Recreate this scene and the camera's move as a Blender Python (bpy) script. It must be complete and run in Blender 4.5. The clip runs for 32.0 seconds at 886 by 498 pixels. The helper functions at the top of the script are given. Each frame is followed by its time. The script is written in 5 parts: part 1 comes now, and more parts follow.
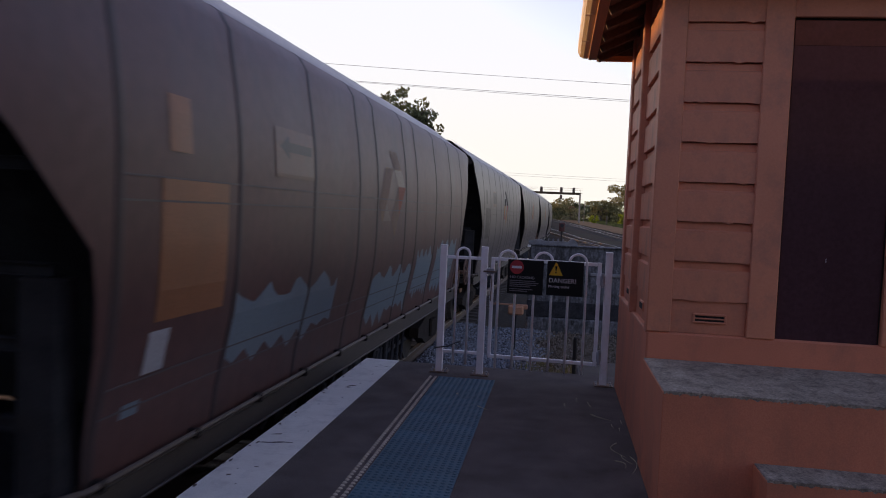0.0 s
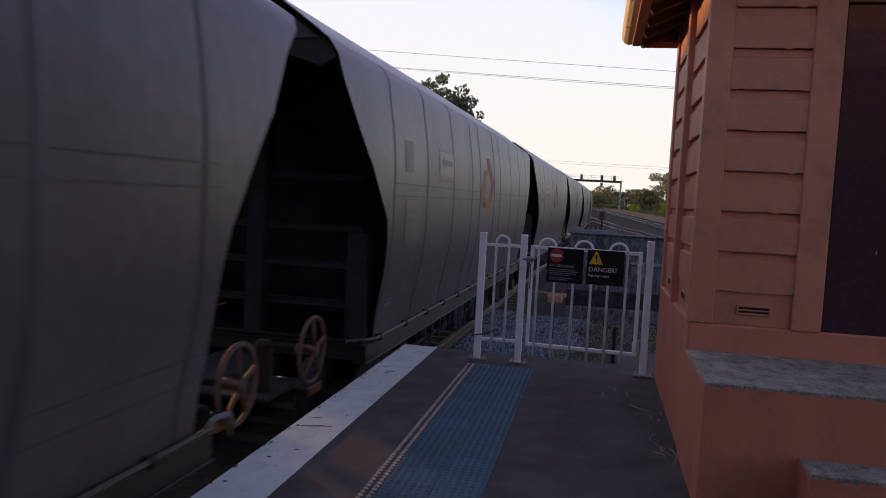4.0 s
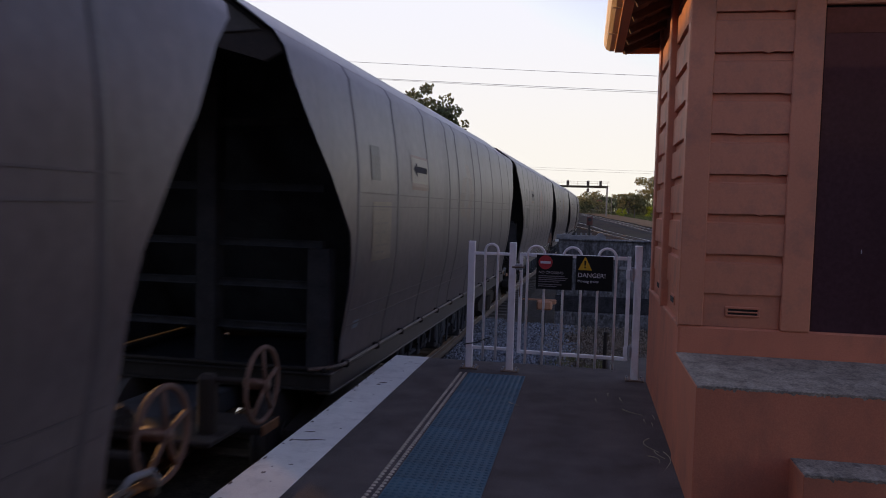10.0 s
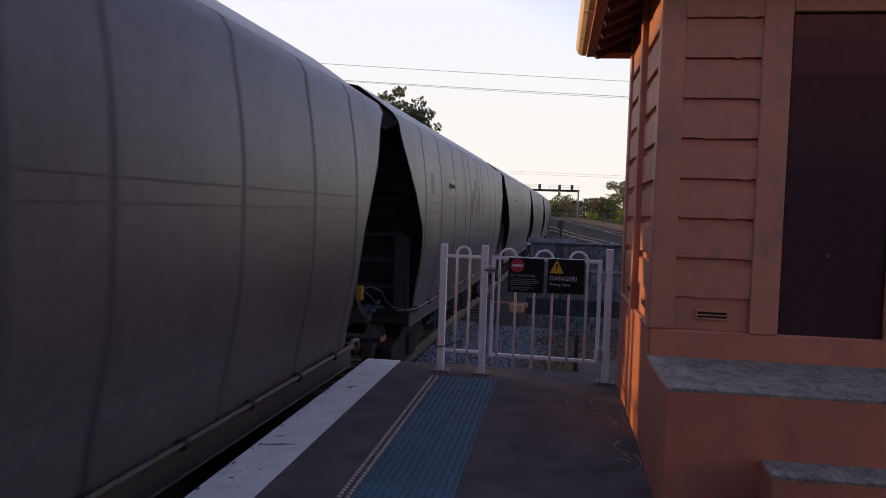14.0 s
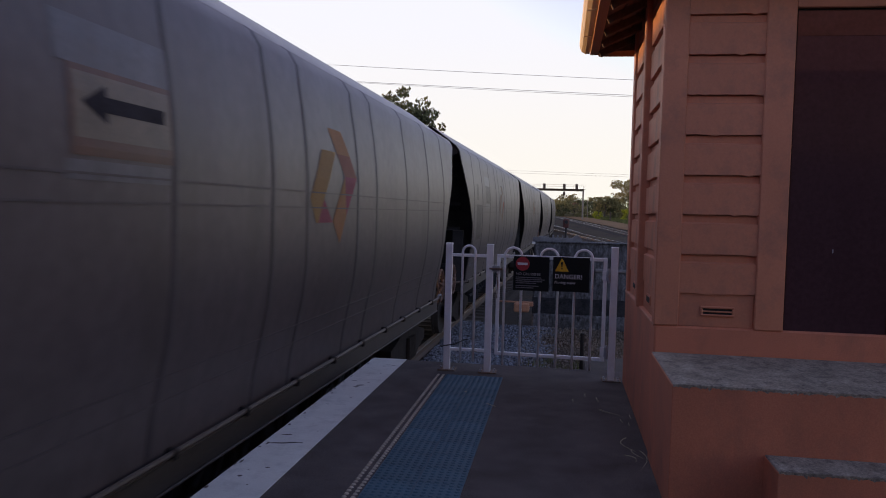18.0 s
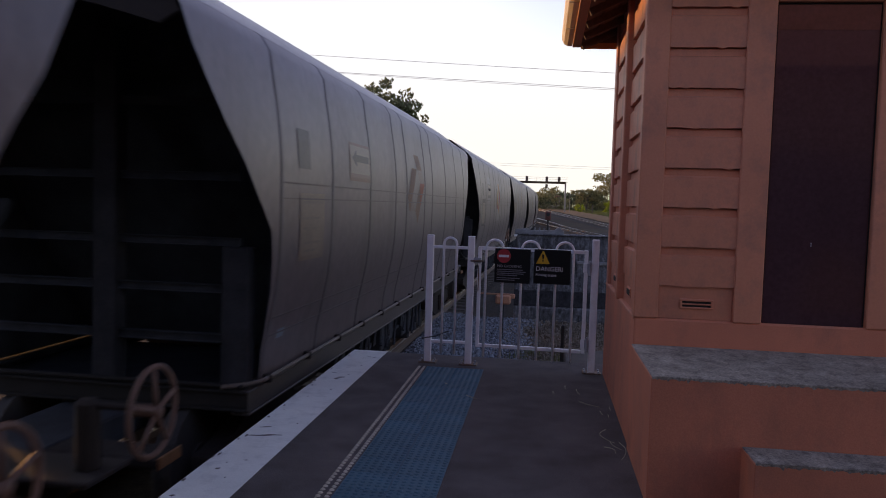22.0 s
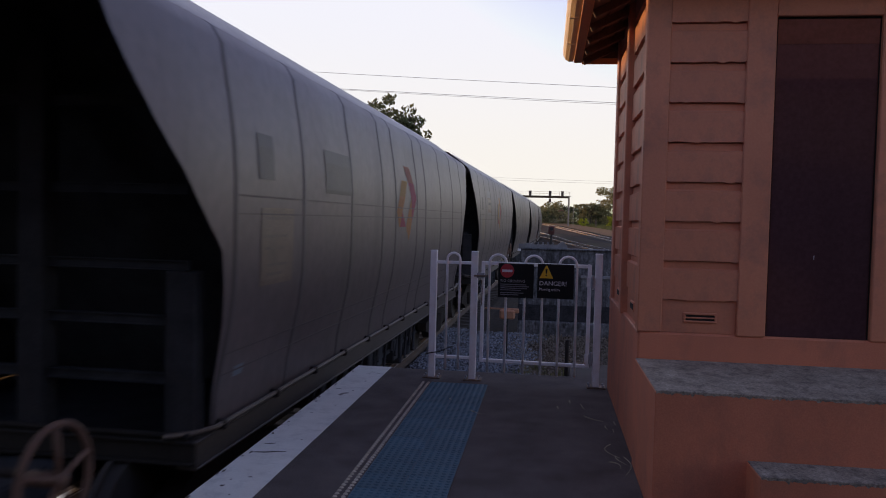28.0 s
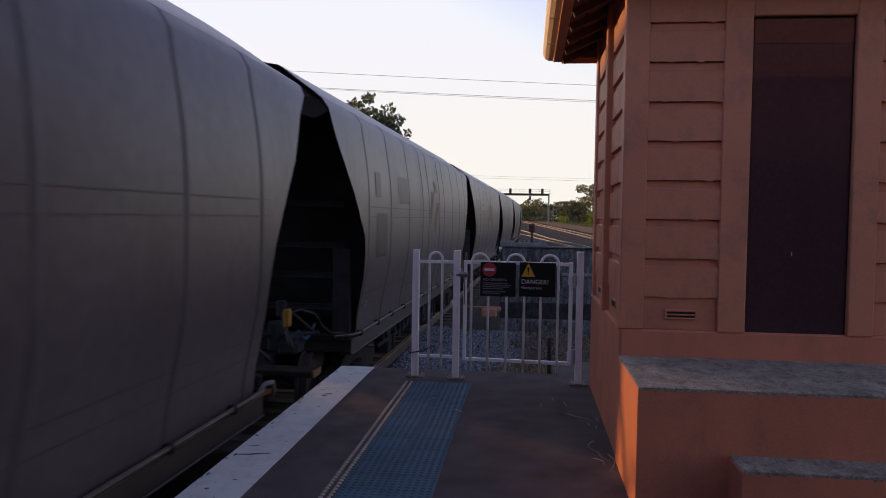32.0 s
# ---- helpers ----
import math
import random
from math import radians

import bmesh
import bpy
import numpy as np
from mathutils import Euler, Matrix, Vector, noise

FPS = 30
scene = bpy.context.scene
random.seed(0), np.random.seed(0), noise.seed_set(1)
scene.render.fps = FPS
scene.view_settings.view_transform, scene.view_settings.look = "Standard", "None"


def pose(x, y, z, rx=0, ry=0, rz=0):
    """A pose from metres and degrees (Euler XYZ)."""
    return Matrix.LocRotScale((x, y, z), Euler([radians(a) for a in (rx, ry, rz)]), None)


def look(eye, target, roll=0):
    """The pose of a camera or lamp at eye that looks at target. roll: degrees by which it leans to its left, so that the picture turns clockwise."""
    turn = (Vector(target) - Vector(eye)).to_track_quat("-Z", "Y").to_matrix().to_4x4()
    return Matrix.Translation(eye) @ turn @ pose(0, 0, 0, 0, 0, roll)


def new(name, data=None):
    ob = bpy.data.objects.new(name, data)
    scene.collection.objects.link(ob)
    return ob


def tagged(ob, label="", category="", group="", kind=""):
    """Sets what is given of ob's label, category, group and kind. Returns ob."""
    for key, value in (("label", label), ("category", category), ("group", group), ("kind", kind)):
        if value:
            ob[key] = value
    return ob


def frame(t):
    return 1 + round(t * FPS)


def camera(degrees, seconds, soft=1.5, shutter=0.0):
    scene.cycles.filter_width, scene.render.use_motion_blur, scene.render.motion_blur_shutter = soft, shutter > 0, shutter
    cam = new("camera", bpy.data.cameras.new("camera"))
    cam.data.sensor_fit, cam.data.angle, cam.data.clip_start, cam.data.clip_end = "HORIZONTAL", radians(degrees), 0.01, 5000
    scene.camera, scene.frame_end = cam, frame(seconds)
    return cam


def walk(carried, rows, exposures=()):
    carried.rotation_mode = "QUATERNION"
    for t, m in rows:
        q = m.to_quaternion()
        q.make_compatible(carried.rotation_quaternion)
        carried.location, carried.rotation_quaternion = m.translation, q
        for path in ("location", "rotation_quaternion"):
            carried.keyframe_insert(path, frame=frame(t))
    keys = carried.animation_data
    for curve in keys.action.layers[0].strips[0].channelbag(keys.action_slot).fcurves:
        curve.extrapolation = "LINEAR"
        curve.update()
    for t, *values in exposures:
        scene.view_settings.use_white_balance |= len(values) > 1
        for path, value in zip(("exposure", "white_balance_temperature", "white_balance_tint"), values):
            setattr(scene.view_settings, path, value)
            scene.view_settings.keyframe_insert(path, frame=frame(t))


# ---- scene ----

# ---------------------------------------------------------------- camera
PATH = [
    (0, (0.706, 0.022, 1.608), (0.418, 1.999, 1.514), 2.6),
    (0.5, (0.712, 0.048, 1.609), (0.426, 2.025, 1.52), 2.6),
    (1, (0.706, 0.046, 1.611), (0.388, 2.018, 1.512), 2.4),
    (1.5, (0.706, 0.053, 1.612), (0.375, 2.023, 1.519), 2.0),
    (2, (0.7, 0.049, 1.615), (0.366, 2.019, 1.527), 2.1),
    (2.5, (0.702, 0.041, 1.615), (0.36, 2.01, 1.524), 2.1),
    (3, (0.696, 0.034, 1.614), (0.328, 1.997, 1.512), 2.4),
    (3.5, (0.698, 0.029, 1.61), (0.319, 1.988, 1.477), 3.0),
    (5.5, (0.689, 0.019, 1.609), (0.3, 1.977, 1.505), 3.1),
    (6, (0.686, 0.013, 1.613), (0.306, 1.975, 1.52), 3.3),
    (6.5, (0.686, 0.013, 1.616), (0.302, 1.973, 1.511), 2.7),
    (7, (0.687, 0.018, 1.614), (0.307, 1.978, 1.502), 3.3),
    (7.5, (0.687, 0.021, 1.622), (0.346, 1.989, 1.524), 2.8),
    (8, (0.688, 0.02, 1.62), (0.328, 1.985, 1.524), 2.3),
    (8.5, (0.693, 0.023, 1.613), (0.328, 1.987, 1.515), 2.4),
    (9, (0.68, -0.004, 1.616), (0.31, 1.959, 1.516), 1.8),
    (9.5, (0.694, 0.018, 1.617), (0.33, 1.982, 1.517), 1.8),
    (10, (0.694, 0.015, 1.615), (0.339, 1.98, 1.508), 1.6),
    (10.5, (0.697, 0.033, 1.616), (0.35, 2.0, 1.52), 2.0),
    (11, (0.691, 0.03, 1.612), (0.371, 2.002, 1.527), 2.3),
    (11.5, (0.698, 0.03, 1.611), (0.406, 2.007, 1.519), 2.9),
    (12, (0.701, 0.035, 1.615), (0.427, 2.015, 1.535), 2.6),
    (12.5, (0.694, 0.025, 1.609), (0.384, 1.997, 1.499), 2.0),
    (13, (0.693, 0.022, 1.614), (0.394, 1.997, 1.502), 2.4),
    (13.5, (0.695, 0.036, 1.612), (0.425, 2.015, 1.511), 2.2),
    (14, (0.691, 0.037, 1.611), (0.406, 2.014, 1.514), 1.9),
    (14.5, (0.696, 0.04, 1.608), (0.407, 2.017, 1.507), 2.2),
    (16.5, (0.68, 0.031, 1.604), (0.385, 2.008, 1.522), 1.6),
    (17, (0.688, 0.029, 1.6), (0.38, 2.003, 1.519), 1.4),
    (17.5, (0.694, 0.025, 1.602), (0.396, 2.0, 1.509), 1.7),
    (18, (0.693, 0.016, 1.6), (0.395, 1.992, 1.503), 1.5),
    (18.5, (0.688, 0.015, 1.603), (0.389, 1.99, 1.504), 1.3),
    (19, (0.689, 0.011, 1.6), (0.382, 1.985, 1.499), 1.7),
    (19.5, (0.7, 0.02, 1.6), (0.42, 1.997, 1.483), 2.1),
    (20, (0.697, 0.026, 1.602), (0.381, 1.997, 1.485), 2.5),
    (20.5, (0.701, 0.039, 1.597), (0.379, 2.01, 1.501), 1.7),
    (21, (0.7, 0.034, 1.599), (0.395, 2.008, 1.496), 1.4),
    (21.5, (0.698, 0.033, 1.6), (0.427, 2.011, 1.485), 1.7),
    (22, (0.702, 0.038, 1.598), (0.449, 2.019, 1.482), 1.8),
    (22.5, (0.691, 0.042, 1.594), (0.423, 2.02, 1.47), 2.0),
    (23, (0.703, 0.063, 1.603), (0.4, 2.037, 1.484), 1.4),
    (23.5, (0.701, 0.043, 1.599), (0.408, 2.019, 1.498), 1.8),
    (24, (0.695, 0.027, 1.593), (0.408, 2.003, 1.484), 1.8),
    (24.5, (0.697, 0.015, 1.593), (0.403, 1.99, 1.482), 1.7),
    (25, (0.696, 0.01, 1.593), (0.41, 1.985, 1.462), 1.5),
    (25.5, (0.7, 0.03, 1.6), (0.439, 2.009, 1.474), 2.3),
    (27.5, (0.704, 0.023, 1.603), (0.409, 1.999, 1.514), 1.2),
    (28, (0.709, 0.024, 1.601), (0.445, 2.005, 1.523), 1.4),
    (28.5, (0.701, 0.031, 1.599), (0.45, 2.013, 1.508), 1.7),
    (29, (0.706, 0.032, 1.604), (0.466, 2.017, 1.531), 1.5),
    (29.5, (0.701, 0.028, 1.607), (0.465, 2.013, 1.551), 1.2),
    (30, (0.695, 0.036, 1.605), (0.446, 2.02, 1.54), 1.7),
    (30.5, (0.694, 0.03, 1.601), (0.45, 2.012, 1.495), 1.3),
    (31, (0.698, 0.022, 1.605), (0.472, 2.007, 1.508), 0.9),
    (31.5, (0.696, 0.019, 1.605), (0.479, 2.005, 1.516), 1.0),
    (32, (0.697, 0.008, 1.611), (0.482, 1.994, 1.53), 0.9),
]
cam = camera(59.0, 32.0, soft=1.0, shutter=0.2)
walk(cam, [(t, look(eye, target, roll)) for t, eye, target, roll in PATH], exposures=[(t, e, 8250, 44) for t, e in ((0, 0.75), (3, 0.70), (9, 0.70), (12, 0.64), (14, 0.70), (17, 0.70), (19, 0.74), (22, 0.81), (25, 0.84), (28, 0.65), (29, 0.63), (32, 0.67))])

# ---------------------------------------------------------------- light
SUN_AZ, SUN_EL = -50.0, 3.7          # degrees from +y towards +x, and above the horizon
world = bpy.data.worlds.new("dusk_sky")
scene.world = world
world.use_nodes = True
wn = world.node_tree.nodes
wbg = wn["Background"]
sky = wn.new("ShaderNodeTexSky")
sky.sky_type = "NISHITA"
sky.sun_disc = False
sky.sun_elevation, sky.sun_rotation = radians(SUN_EL + 5.5), radians(SUN_AZ)
sky.air_density, sky.dust_density, sky.ozone_density = 0.78, 1.05, 2.3
haze = wn.new("ShaderNodeMix")          # thin evening haze evens out the glow round the sun
haze.data_type, haze.blend_type = "RGBA", "DARKEN"
haze.inputs["Factor"].default_value = 1.0
where = wn.new("ShaderNodeTexCoord")
height = wn.new("ShaderNodeSeparateXYZ")
tone = wn.new("ShaderNodeValToRGB")     # cream by the horizon, cool white above
tone.color_ramp.interpolation = "EASE"
tone.color_ramp.elements[0].position, tone.color_ramp.elements[0].color = 0.0, (2.04, 2.82, 2.72, 1)
tone.color_ramp.elements[1].position, tone.color_ramp.elements[1].color = 0.3, (1.88, 2.78, 3.22, 1)
world.node_tree.links.new(where.outputs["Generated"], height.inputs[0])
world.node_tree.links.new(height.outputs["Z"], tone.inputs[0])
world.node_tree.links.new(tone.outputs[0], haze.inputs["B"])
world.node_tree.links.new(sky.outputs[0], haze.inputs["A"])
world.node_tree.links.new(haze.outputs["Result"], wbg.inputs[0])
wbg.inputs[1].default_value = 0.22
sun_data = bpy.data.lights.new("sun", "SUN")
sun_data.energy, sun_data.angle, sun_data.color = 1.22, radians(2.0), (1.0, 0.63, 0.22)
sun = new("sun", sun_data)
_az, _el = radians(SUN_AZ), radians(SUN_EL)
_to = Vector((math.sin(_az) * math.cos(_el), math.cos(_az) * math.cos(_el), math.sin(_el)))
sun.matrix_world = look(_to * 50.0, (0, 0, 0))


# ---------------------------------------------------------------- materials
def surface(name, color, rough=0.7, metal=0.0, spread=0.12, scale=3.0, fine=60.0, bump=0.15, stain=None, stain_amount=0.35,
            stain_scale=1.2, streak=(1, 1, 1), random_value=0.0, specular=0.5, coat=0.0, grain=0.35):
    """Paint, stone or metal: a base colour varied at two scales, with stains of another colour and a fine relief."""
    m = bpy.data.materials.new(name)
    m.use_nodes = True
    nt = m.node_tree
    nodes, links = nt.nodes, nt.links
    b = nodes["Principled BSDF"]
    tc = nodes.new("ShaderNodeTexCoord")
    mp = nodes.new("ShaderNodeMapping")
    mp.inputs["Scale"].default_value = streak
    links.new(tc.outputs["Object"], mp.inputs[0])
    big = nodes.new("ShaderNodeTexNoise")
    big.inputs["Scale"].default_value, big.inputs["Detail"].default_value, big.inputs["Roughness"].default_value = scale, 6, 0.6
    links.new(mp.outputs[0], big.inputs["Vector"])
    small = nodes.new("ShaderNodeTexNoise")
    small.inputs["Scale"].default_value, small.inputs["Detail"].default_value = fine, 4
    links.new(tc.outputs["Object"], small.inputs["Vector"])
    ramp = nodes.new("ShaderNodeValToRGB")
    lo, hi = [tuple(min(1, max(0, c * k)) for c in color) + (1,) for k in (1 - spread, 1 + spread)]
    ramp.color_ramp.elements[0].position, ramp.color_ramp.elements[0].color = 0.3, lo
    ramp.color_ramp.elements[1].position, ramp.color_ramp.elements[1].color = 0.7, hi
    links.new(big.outputs[0], ramp.inputs[0])
    mix = nodes.new("ShaderNodeMix")
    mix.data_type, mix.blend_type = "RGBA", "OVERLAY"
    mix.inputs["Factor"].default_value = grain
    links.new(ramp.outputs[0], mix.inputs["A"])
    links.new(small.outputs[0], mix.inputs["B"])
    last = mix.outputs["Result"]
    if stain:
        sn = nodes.new("ShaderNodeTexNoise")
        sn.inputs["Scale"].default_value, sn.inputs["Detail"].default_value, sn.inputs["Roughness"].default_value = stain_scale, 8, 0.7
        links.new(mp.outputs[0], sn.inputs["Vector"])
        sr = nodes.new("ShaderNodeValToRGB")
        sr.color_ramp.elements[0].position, sr.color_ramp.elements[1].position = 0.5, 0.72
        sr.color_ramp.elements[1].color = (stain_amount,) * 3 + (1,)
        links.new(sn.outputs[0], sr.inputs[0])
        ms = nodes.new("ShaderNodeMix")
        ms.data_type = "RGBA"
        links.new(sr.outputs[0], ms.inputs["Factor"])
        links.new(last, ms.inputs["A"])
        ms.inputs["B"].default_value = (*stain, 1)
        last = ms.outputs["Result"]
    if random_value:
        oi = nodes.new("ShaderNodeObjectInfo")
        hs = nodes.new("ShaderNodeHueSaturation")
        mr = nodes.new("ShaderNodeMapRange")
        mr.inputs["To Min"].default_value, mr.inputs["To Max"].default_value = 1 - random_value, 1 + random_value
        links.new(oi.outputs["Random"], mr.inputs["Value"])
        links.new(mr.outputs[0], hs.inputs["Value"])
        links.new(last, hs.inputs["Color"])
        last = hs.outputs[0]
    links.new(last, b.inputs["Base Color"])
    rr = nodes.new("ShaderNodeMapRange")
    rr.inputs["To Min"].default_value, rr.inputs["To Max"].default_value = max(0.02, rough - 0.1), min(1, rough + 0.1)
    links.new(big.outputs[0], rr.inputs["Value"])
    links.new(rr.outputs[0], b.inputs["Roughness"])
    b.inputs["Metallic"].default_value = metal
    b.inputs["Specular IOR Level"].default_value = specular
    b.inputs["Coat Weight"].default_value = coat
    if bump:
        bp = nodes.new("ShaderNodeBump")
        bp.inputs["Strength"].default_value, bp.inputs["Distance"].default_value = bump, 0.01
        links.new(small.outputs[0], bp.inputs["Height"])
        links.new(bp.outputs[0], b.inputs["Normal"])
    return m


def leafy(name, color, spread=0.45, through_light=0.45):
    """Foliage: each leaf clump takes its own shade, and lets some light through; loose stones with none."""
    m = bpy.data.materials.new(name)
    m.use_nodes = True
    nodes, links = m.node_tree.nodes, m.node_tree.links
    b = nodes["Principled BSDF"]
    geo = nodes.new("ShaderNodeNewGeometry")
    ramp = nodes.new("ShaderNodeValToRGB")
    ramp.color_ramp.elements[0].color = tuple(c * (1 - spread) for c in color) + (1,)
    ramp.color_ramp.elements[1].color = tuple(c * (1 + spread) for c in color) + (1,)
    links.new(geo.outputs["Random Per Island"], ramp.inputs[0])
    links.new(ramp.outputs[0], b.inputs["Base Color"])
    b.inputs["Roughness"].default_value = 0.8
    b.inputs["Specular IOR Level"].default_value = 0.2
    if through_light:
        thin = nodes.new("ShaderNodeBsdfTranslucent")
        links.new(ramp.outputs[0], thin.inputs["Color"])
        both = nodes.new("ShaderNodeMixShader")
        both.inputs[0].default_value = through_light
        links.new(b.outputs[0], both.inputs[1])
        links.new(thin.outputs[0], both.inputs[2])
        links.new(both.outputs[0], nodes["Material Output"].inputs[0])
    return m


M = {}
M["asphalt"] = surface("asphalt", (0.120, 0.098, 0.092), 0.95, specular=0.12, spread=0.30, scale=2.6, fine=110, bump=0.4, grain=0.85, stain=(0.04, 0.036, 0.036), stain_scale=0.7)
M["concrete"] = surface("concrete", (0.31, 0.265, 0.215), 0.9, spread=0.35, scale=7.0, fine=80, bump=0.6, stain=(0.05, 0.042, 0.04), stain_amount=0.85, stain_scale=13.0, streak=(1, 0.7, 1), grain=0.9)
M["old_concrete"] = surface("old_concrete", (0.098, 0.100, 0.112), 0.95, spread=0.85, scale=9.0, fine=22, bump=1.0, grain=0.95, stain=(0.018, 0.018, 0.020), stain_amount=0.95, stain_scale=3.2, streak=(1.6, 1, 0.6))
M["dark_wall_foot"] = surface("dark_wall_foot", (0.030, 0.031, 0.037), 0.9, specular=0.2, spread=0.6, scale=5.0, fine=30, bump=0.9, grain=0.9, stain=(0.07, 0.07, 0.08), stain_amount=0.6, stain_scale=6)
M["white_line"] = surface("white_line_paint", (0.72, 0.72, 0.68), 0.85, specular=0.15, spread=0.06, scale=4, fine=120, bump=0.25, stain=(0.25, 0.24, 0.24), stain_amount=0.35, stain_scale=6)
M["blue_tile"] = surface("blue_tactile", (0.018, 0.105, 0.152), 0.65, spread=0.2, scale=5, fine=80, bump=0.2, stain=(0.03, 0.07, 0.11), stain_scale=3, random_value=0.12)
M["stud"] = surface("cream_stud", (0.50, 0.42, 0.33), 0.7, spread=0.15, scale=20, fine=150, bump=0.2, random_value=0.15)
M["ballast"] = surface("ballast", (0.050, 0.041, 0.036), 0.95, spread=0.5, scale=9, fine=30, bump=1.0, specular=0.1, stain=(0.075, 0.045, 0.029), stain_amount=0.7, stain_scale=0.35)
M["brown_gravel"] = leafy("brown_gravel", (0.20, 0.165, 0.14), 0.5, 0.0)
M["dark_brick"] = surface("dark_brick", (0.10, 0.07, 0.06), 0.85, spread=0.25, scale=3)
M["loose_stone"] = leafy("loose_stone", (0.185, 0.21, 0.245), 0.6, 0.0)
M["dirt"] = surface("dry_ground", (0.055, 0.034, 0.024), 0.95, specular=0.1, spread=0.4, scale=0.6, fine=18, bump=0.8, stain=(0.065, 0.072, 0.033), stain_amount=0.8, stain_scale=0.08)
# tan raised towards orange: the low sun's light is in this colour
M["earth"] = surface("sunlit_bare_earth", (0.30, 0.155, 0.075), 0.95, specular=0.1, spread=0.3, scale=0.5, fine=20, bump=0.5, stain=(0.12, 0.10, 0.045), stain_amount=0.7, stain_scale=0.25)
M["salmon"] = surface("salmon_paint", (0.66, 0.218, 0.124), 0.6, spread=0.07, scale=2.2, fine=70, bump=0.08, grain=0.1, stain=(0.30, 0.13, 0.095), stain_amount=0.6, stain_scale=3.0, random_value=0.04)
M["salmon_render"] = surface("salmon_render", (0.66, 0.198, 0.113), 0.75, spread=0.11, scale=2.5, fine=130, bump=0.09, grain=0.25, stain=(0.27, 0.11, 0.08), stain_amount=0.6, stain_scale=1.7, streak=(1, 1, 0.6))
M["door"] = surface("maroon_gloss", (0.062, 0.024, 0.031), 0.19, spread=0.12, scale=1.5, fine=40, bump=0.06, streak=(1, 1, 0.25), coat=0.7)
M["door_sheen"] = surface("red_brown_gloss", (0.095, 0.030, 0.030), 0.14, spread=0.3, scale=3, fine=40, bump=0.05, coat=1.0, stain=(0.05, 0.025, 0.035), stain_scale=3, streak=(0.6, 1, 2))
M["dark_gap"] = surface("dark_recess", (0.02, 0.015, 0.014), 0.9)
M["rafter"] = surface("dark_timber", (0.115, 0.062, 0.044), 0.8, spread=0.3, scale=3, fine=50, streak=(6, 1, 6))
M["gutter"] = surface("cream_gutter", (0.88, 0.65, 0.35), 0.45, spread=0.06, scale=3)
M["fascia"] = surface("orange_fascia", (0.62, 0.25, 0.10), 0.5, spread=0.06, scale=3)
M["roof"] = surface("roof_sheet", (0.28, 0.12, 0.09), 0.6, spread=0.1)
M["white_steel"] = surface("white_powder_coat", (0.92, 0.90, 0.92), 0.4, spread=0.05, scale=5, fine=90, bump=0.05, stain=(0.36, 0.27, 0.22), stain_amount=0.25, stain_scale=7)
M["stand"] = surface("brown_stand", (0.028, 0.019, 0.016), 0.8, spread=0.3, scale=8)
M["rusty"] = surface("rusty_steel", (0.20, 0.12, 0.085), 0.8, 0.2, spread=0.3, scale=14, stain=(0.30, 0.29, 0.29), stain_scale=9)
M["frame_grey"] = surface("weathered_frame_steel", (0.20, 0.205, 0.225), 0.6, 0.2, spread=0.2, scale=6, stain=(0.12, 0.08, 0.06), stain_scale=5)
M["gantry_dark"] = surface("gantry_dark_steel", (0.13, 0.095, 0.075), 0.8, 0.0, spread=0.15, scale=3)
M["gantry"] = surface("gantry_steel", (0.30, 0.25, 0.21), 0.7, 0.0, spread=0.15, scale=3)
M["galv"] = surface("galvanised_steel", (0.38, 0.39, 0.42), 0.5, 0.5, spread=0.15, scale=8)
M["sign_black"] = surface("sign_black", (0.010, 0.010, 0.011), 0.5, specular=0.2, spread=0.1, bump=0.02)
M["sign_white"] = surface("sign_white", (0.75, 0.75, 0.77), 0.5, spread=0.03, bump=0)
M["sign_grey"] = surface("sign_small_print", (0.36, 0.36, 0.38), 0.5, spread=0.03, bump=0)
M["sign_print"] = surface("sign_faint_print", (0.19, 0.19, 0.21), 0.5, spread=0.03, bump=0)
M["sign_red"] = surface("sign_red", (0.55, 0.035, 0.045), 0.45, spread=0.05, bump=0)
M["sign_yellow"] = surface("sign_yellow", (0.80, 0.42, 0.02), 0.45, spread=0.05, bump=0)
M["rail"] = surface("rail_steel", (0.15, 0.10, 0.075), 0.6, 0.3, spread=0.2, scale=5)
M["rail_top"] = surface("polished_rail_head", (0.50, 0.48, 0.46), 0.36, 0.9, spread=0.1, scale=2, bump=0.02)
M["sleeper"] = surface("sleeper", (0.075, 0.058, 0.048), 0.9, spread=0.3, scale=4)
M["grass"] = leafy("grass_blades", (0.135, 0.150, 0.055))
M["straw"] = surface("straw", (0.50, 0.45, 0.30), 0.8)
M["leaf_dark"] = leafy("leaf_dark", (0.140, 0.155, 0.082))
M["leaf_olive"] = leafy("leaf_olive", (0.26, 0.24, 0.115))
M["leaf_bright"] = leafy("leaf_bright", (0.33, 0.38, 0.05))
M["bark"] = surface("bark", (0.13, 0.10, 0.08), 0.9, spread=0.4, scale=4, fine=30, bump=0.8, streak=(3, 3, 0.5))
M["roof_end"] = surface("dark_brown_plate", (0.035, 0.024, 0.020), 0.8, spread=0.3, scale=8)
# lighter than the body paint: light on the roof is put into this grey
M["lit_roof_grey"] = surface("lit_roof_sheet", (0.34, 0.31, 0.30), 0.45, spread=0.12, scale=1.0, fine=20, bump=0.05, stain=(0.13, 0.11, 0.10), stain_amount=0.5)
M["wagon"] = surface("dusty_grey_paint", (0.126, 0.097, 0.097), 0.42, spread=0.10, scale=0.9, fine=9, bump=0.03, stain=(0.085, 0.068, 0.062), stain_amount=0.75, stain_scale=1.1, streak=(1, 2.2, 0.4), random_value=0.10)
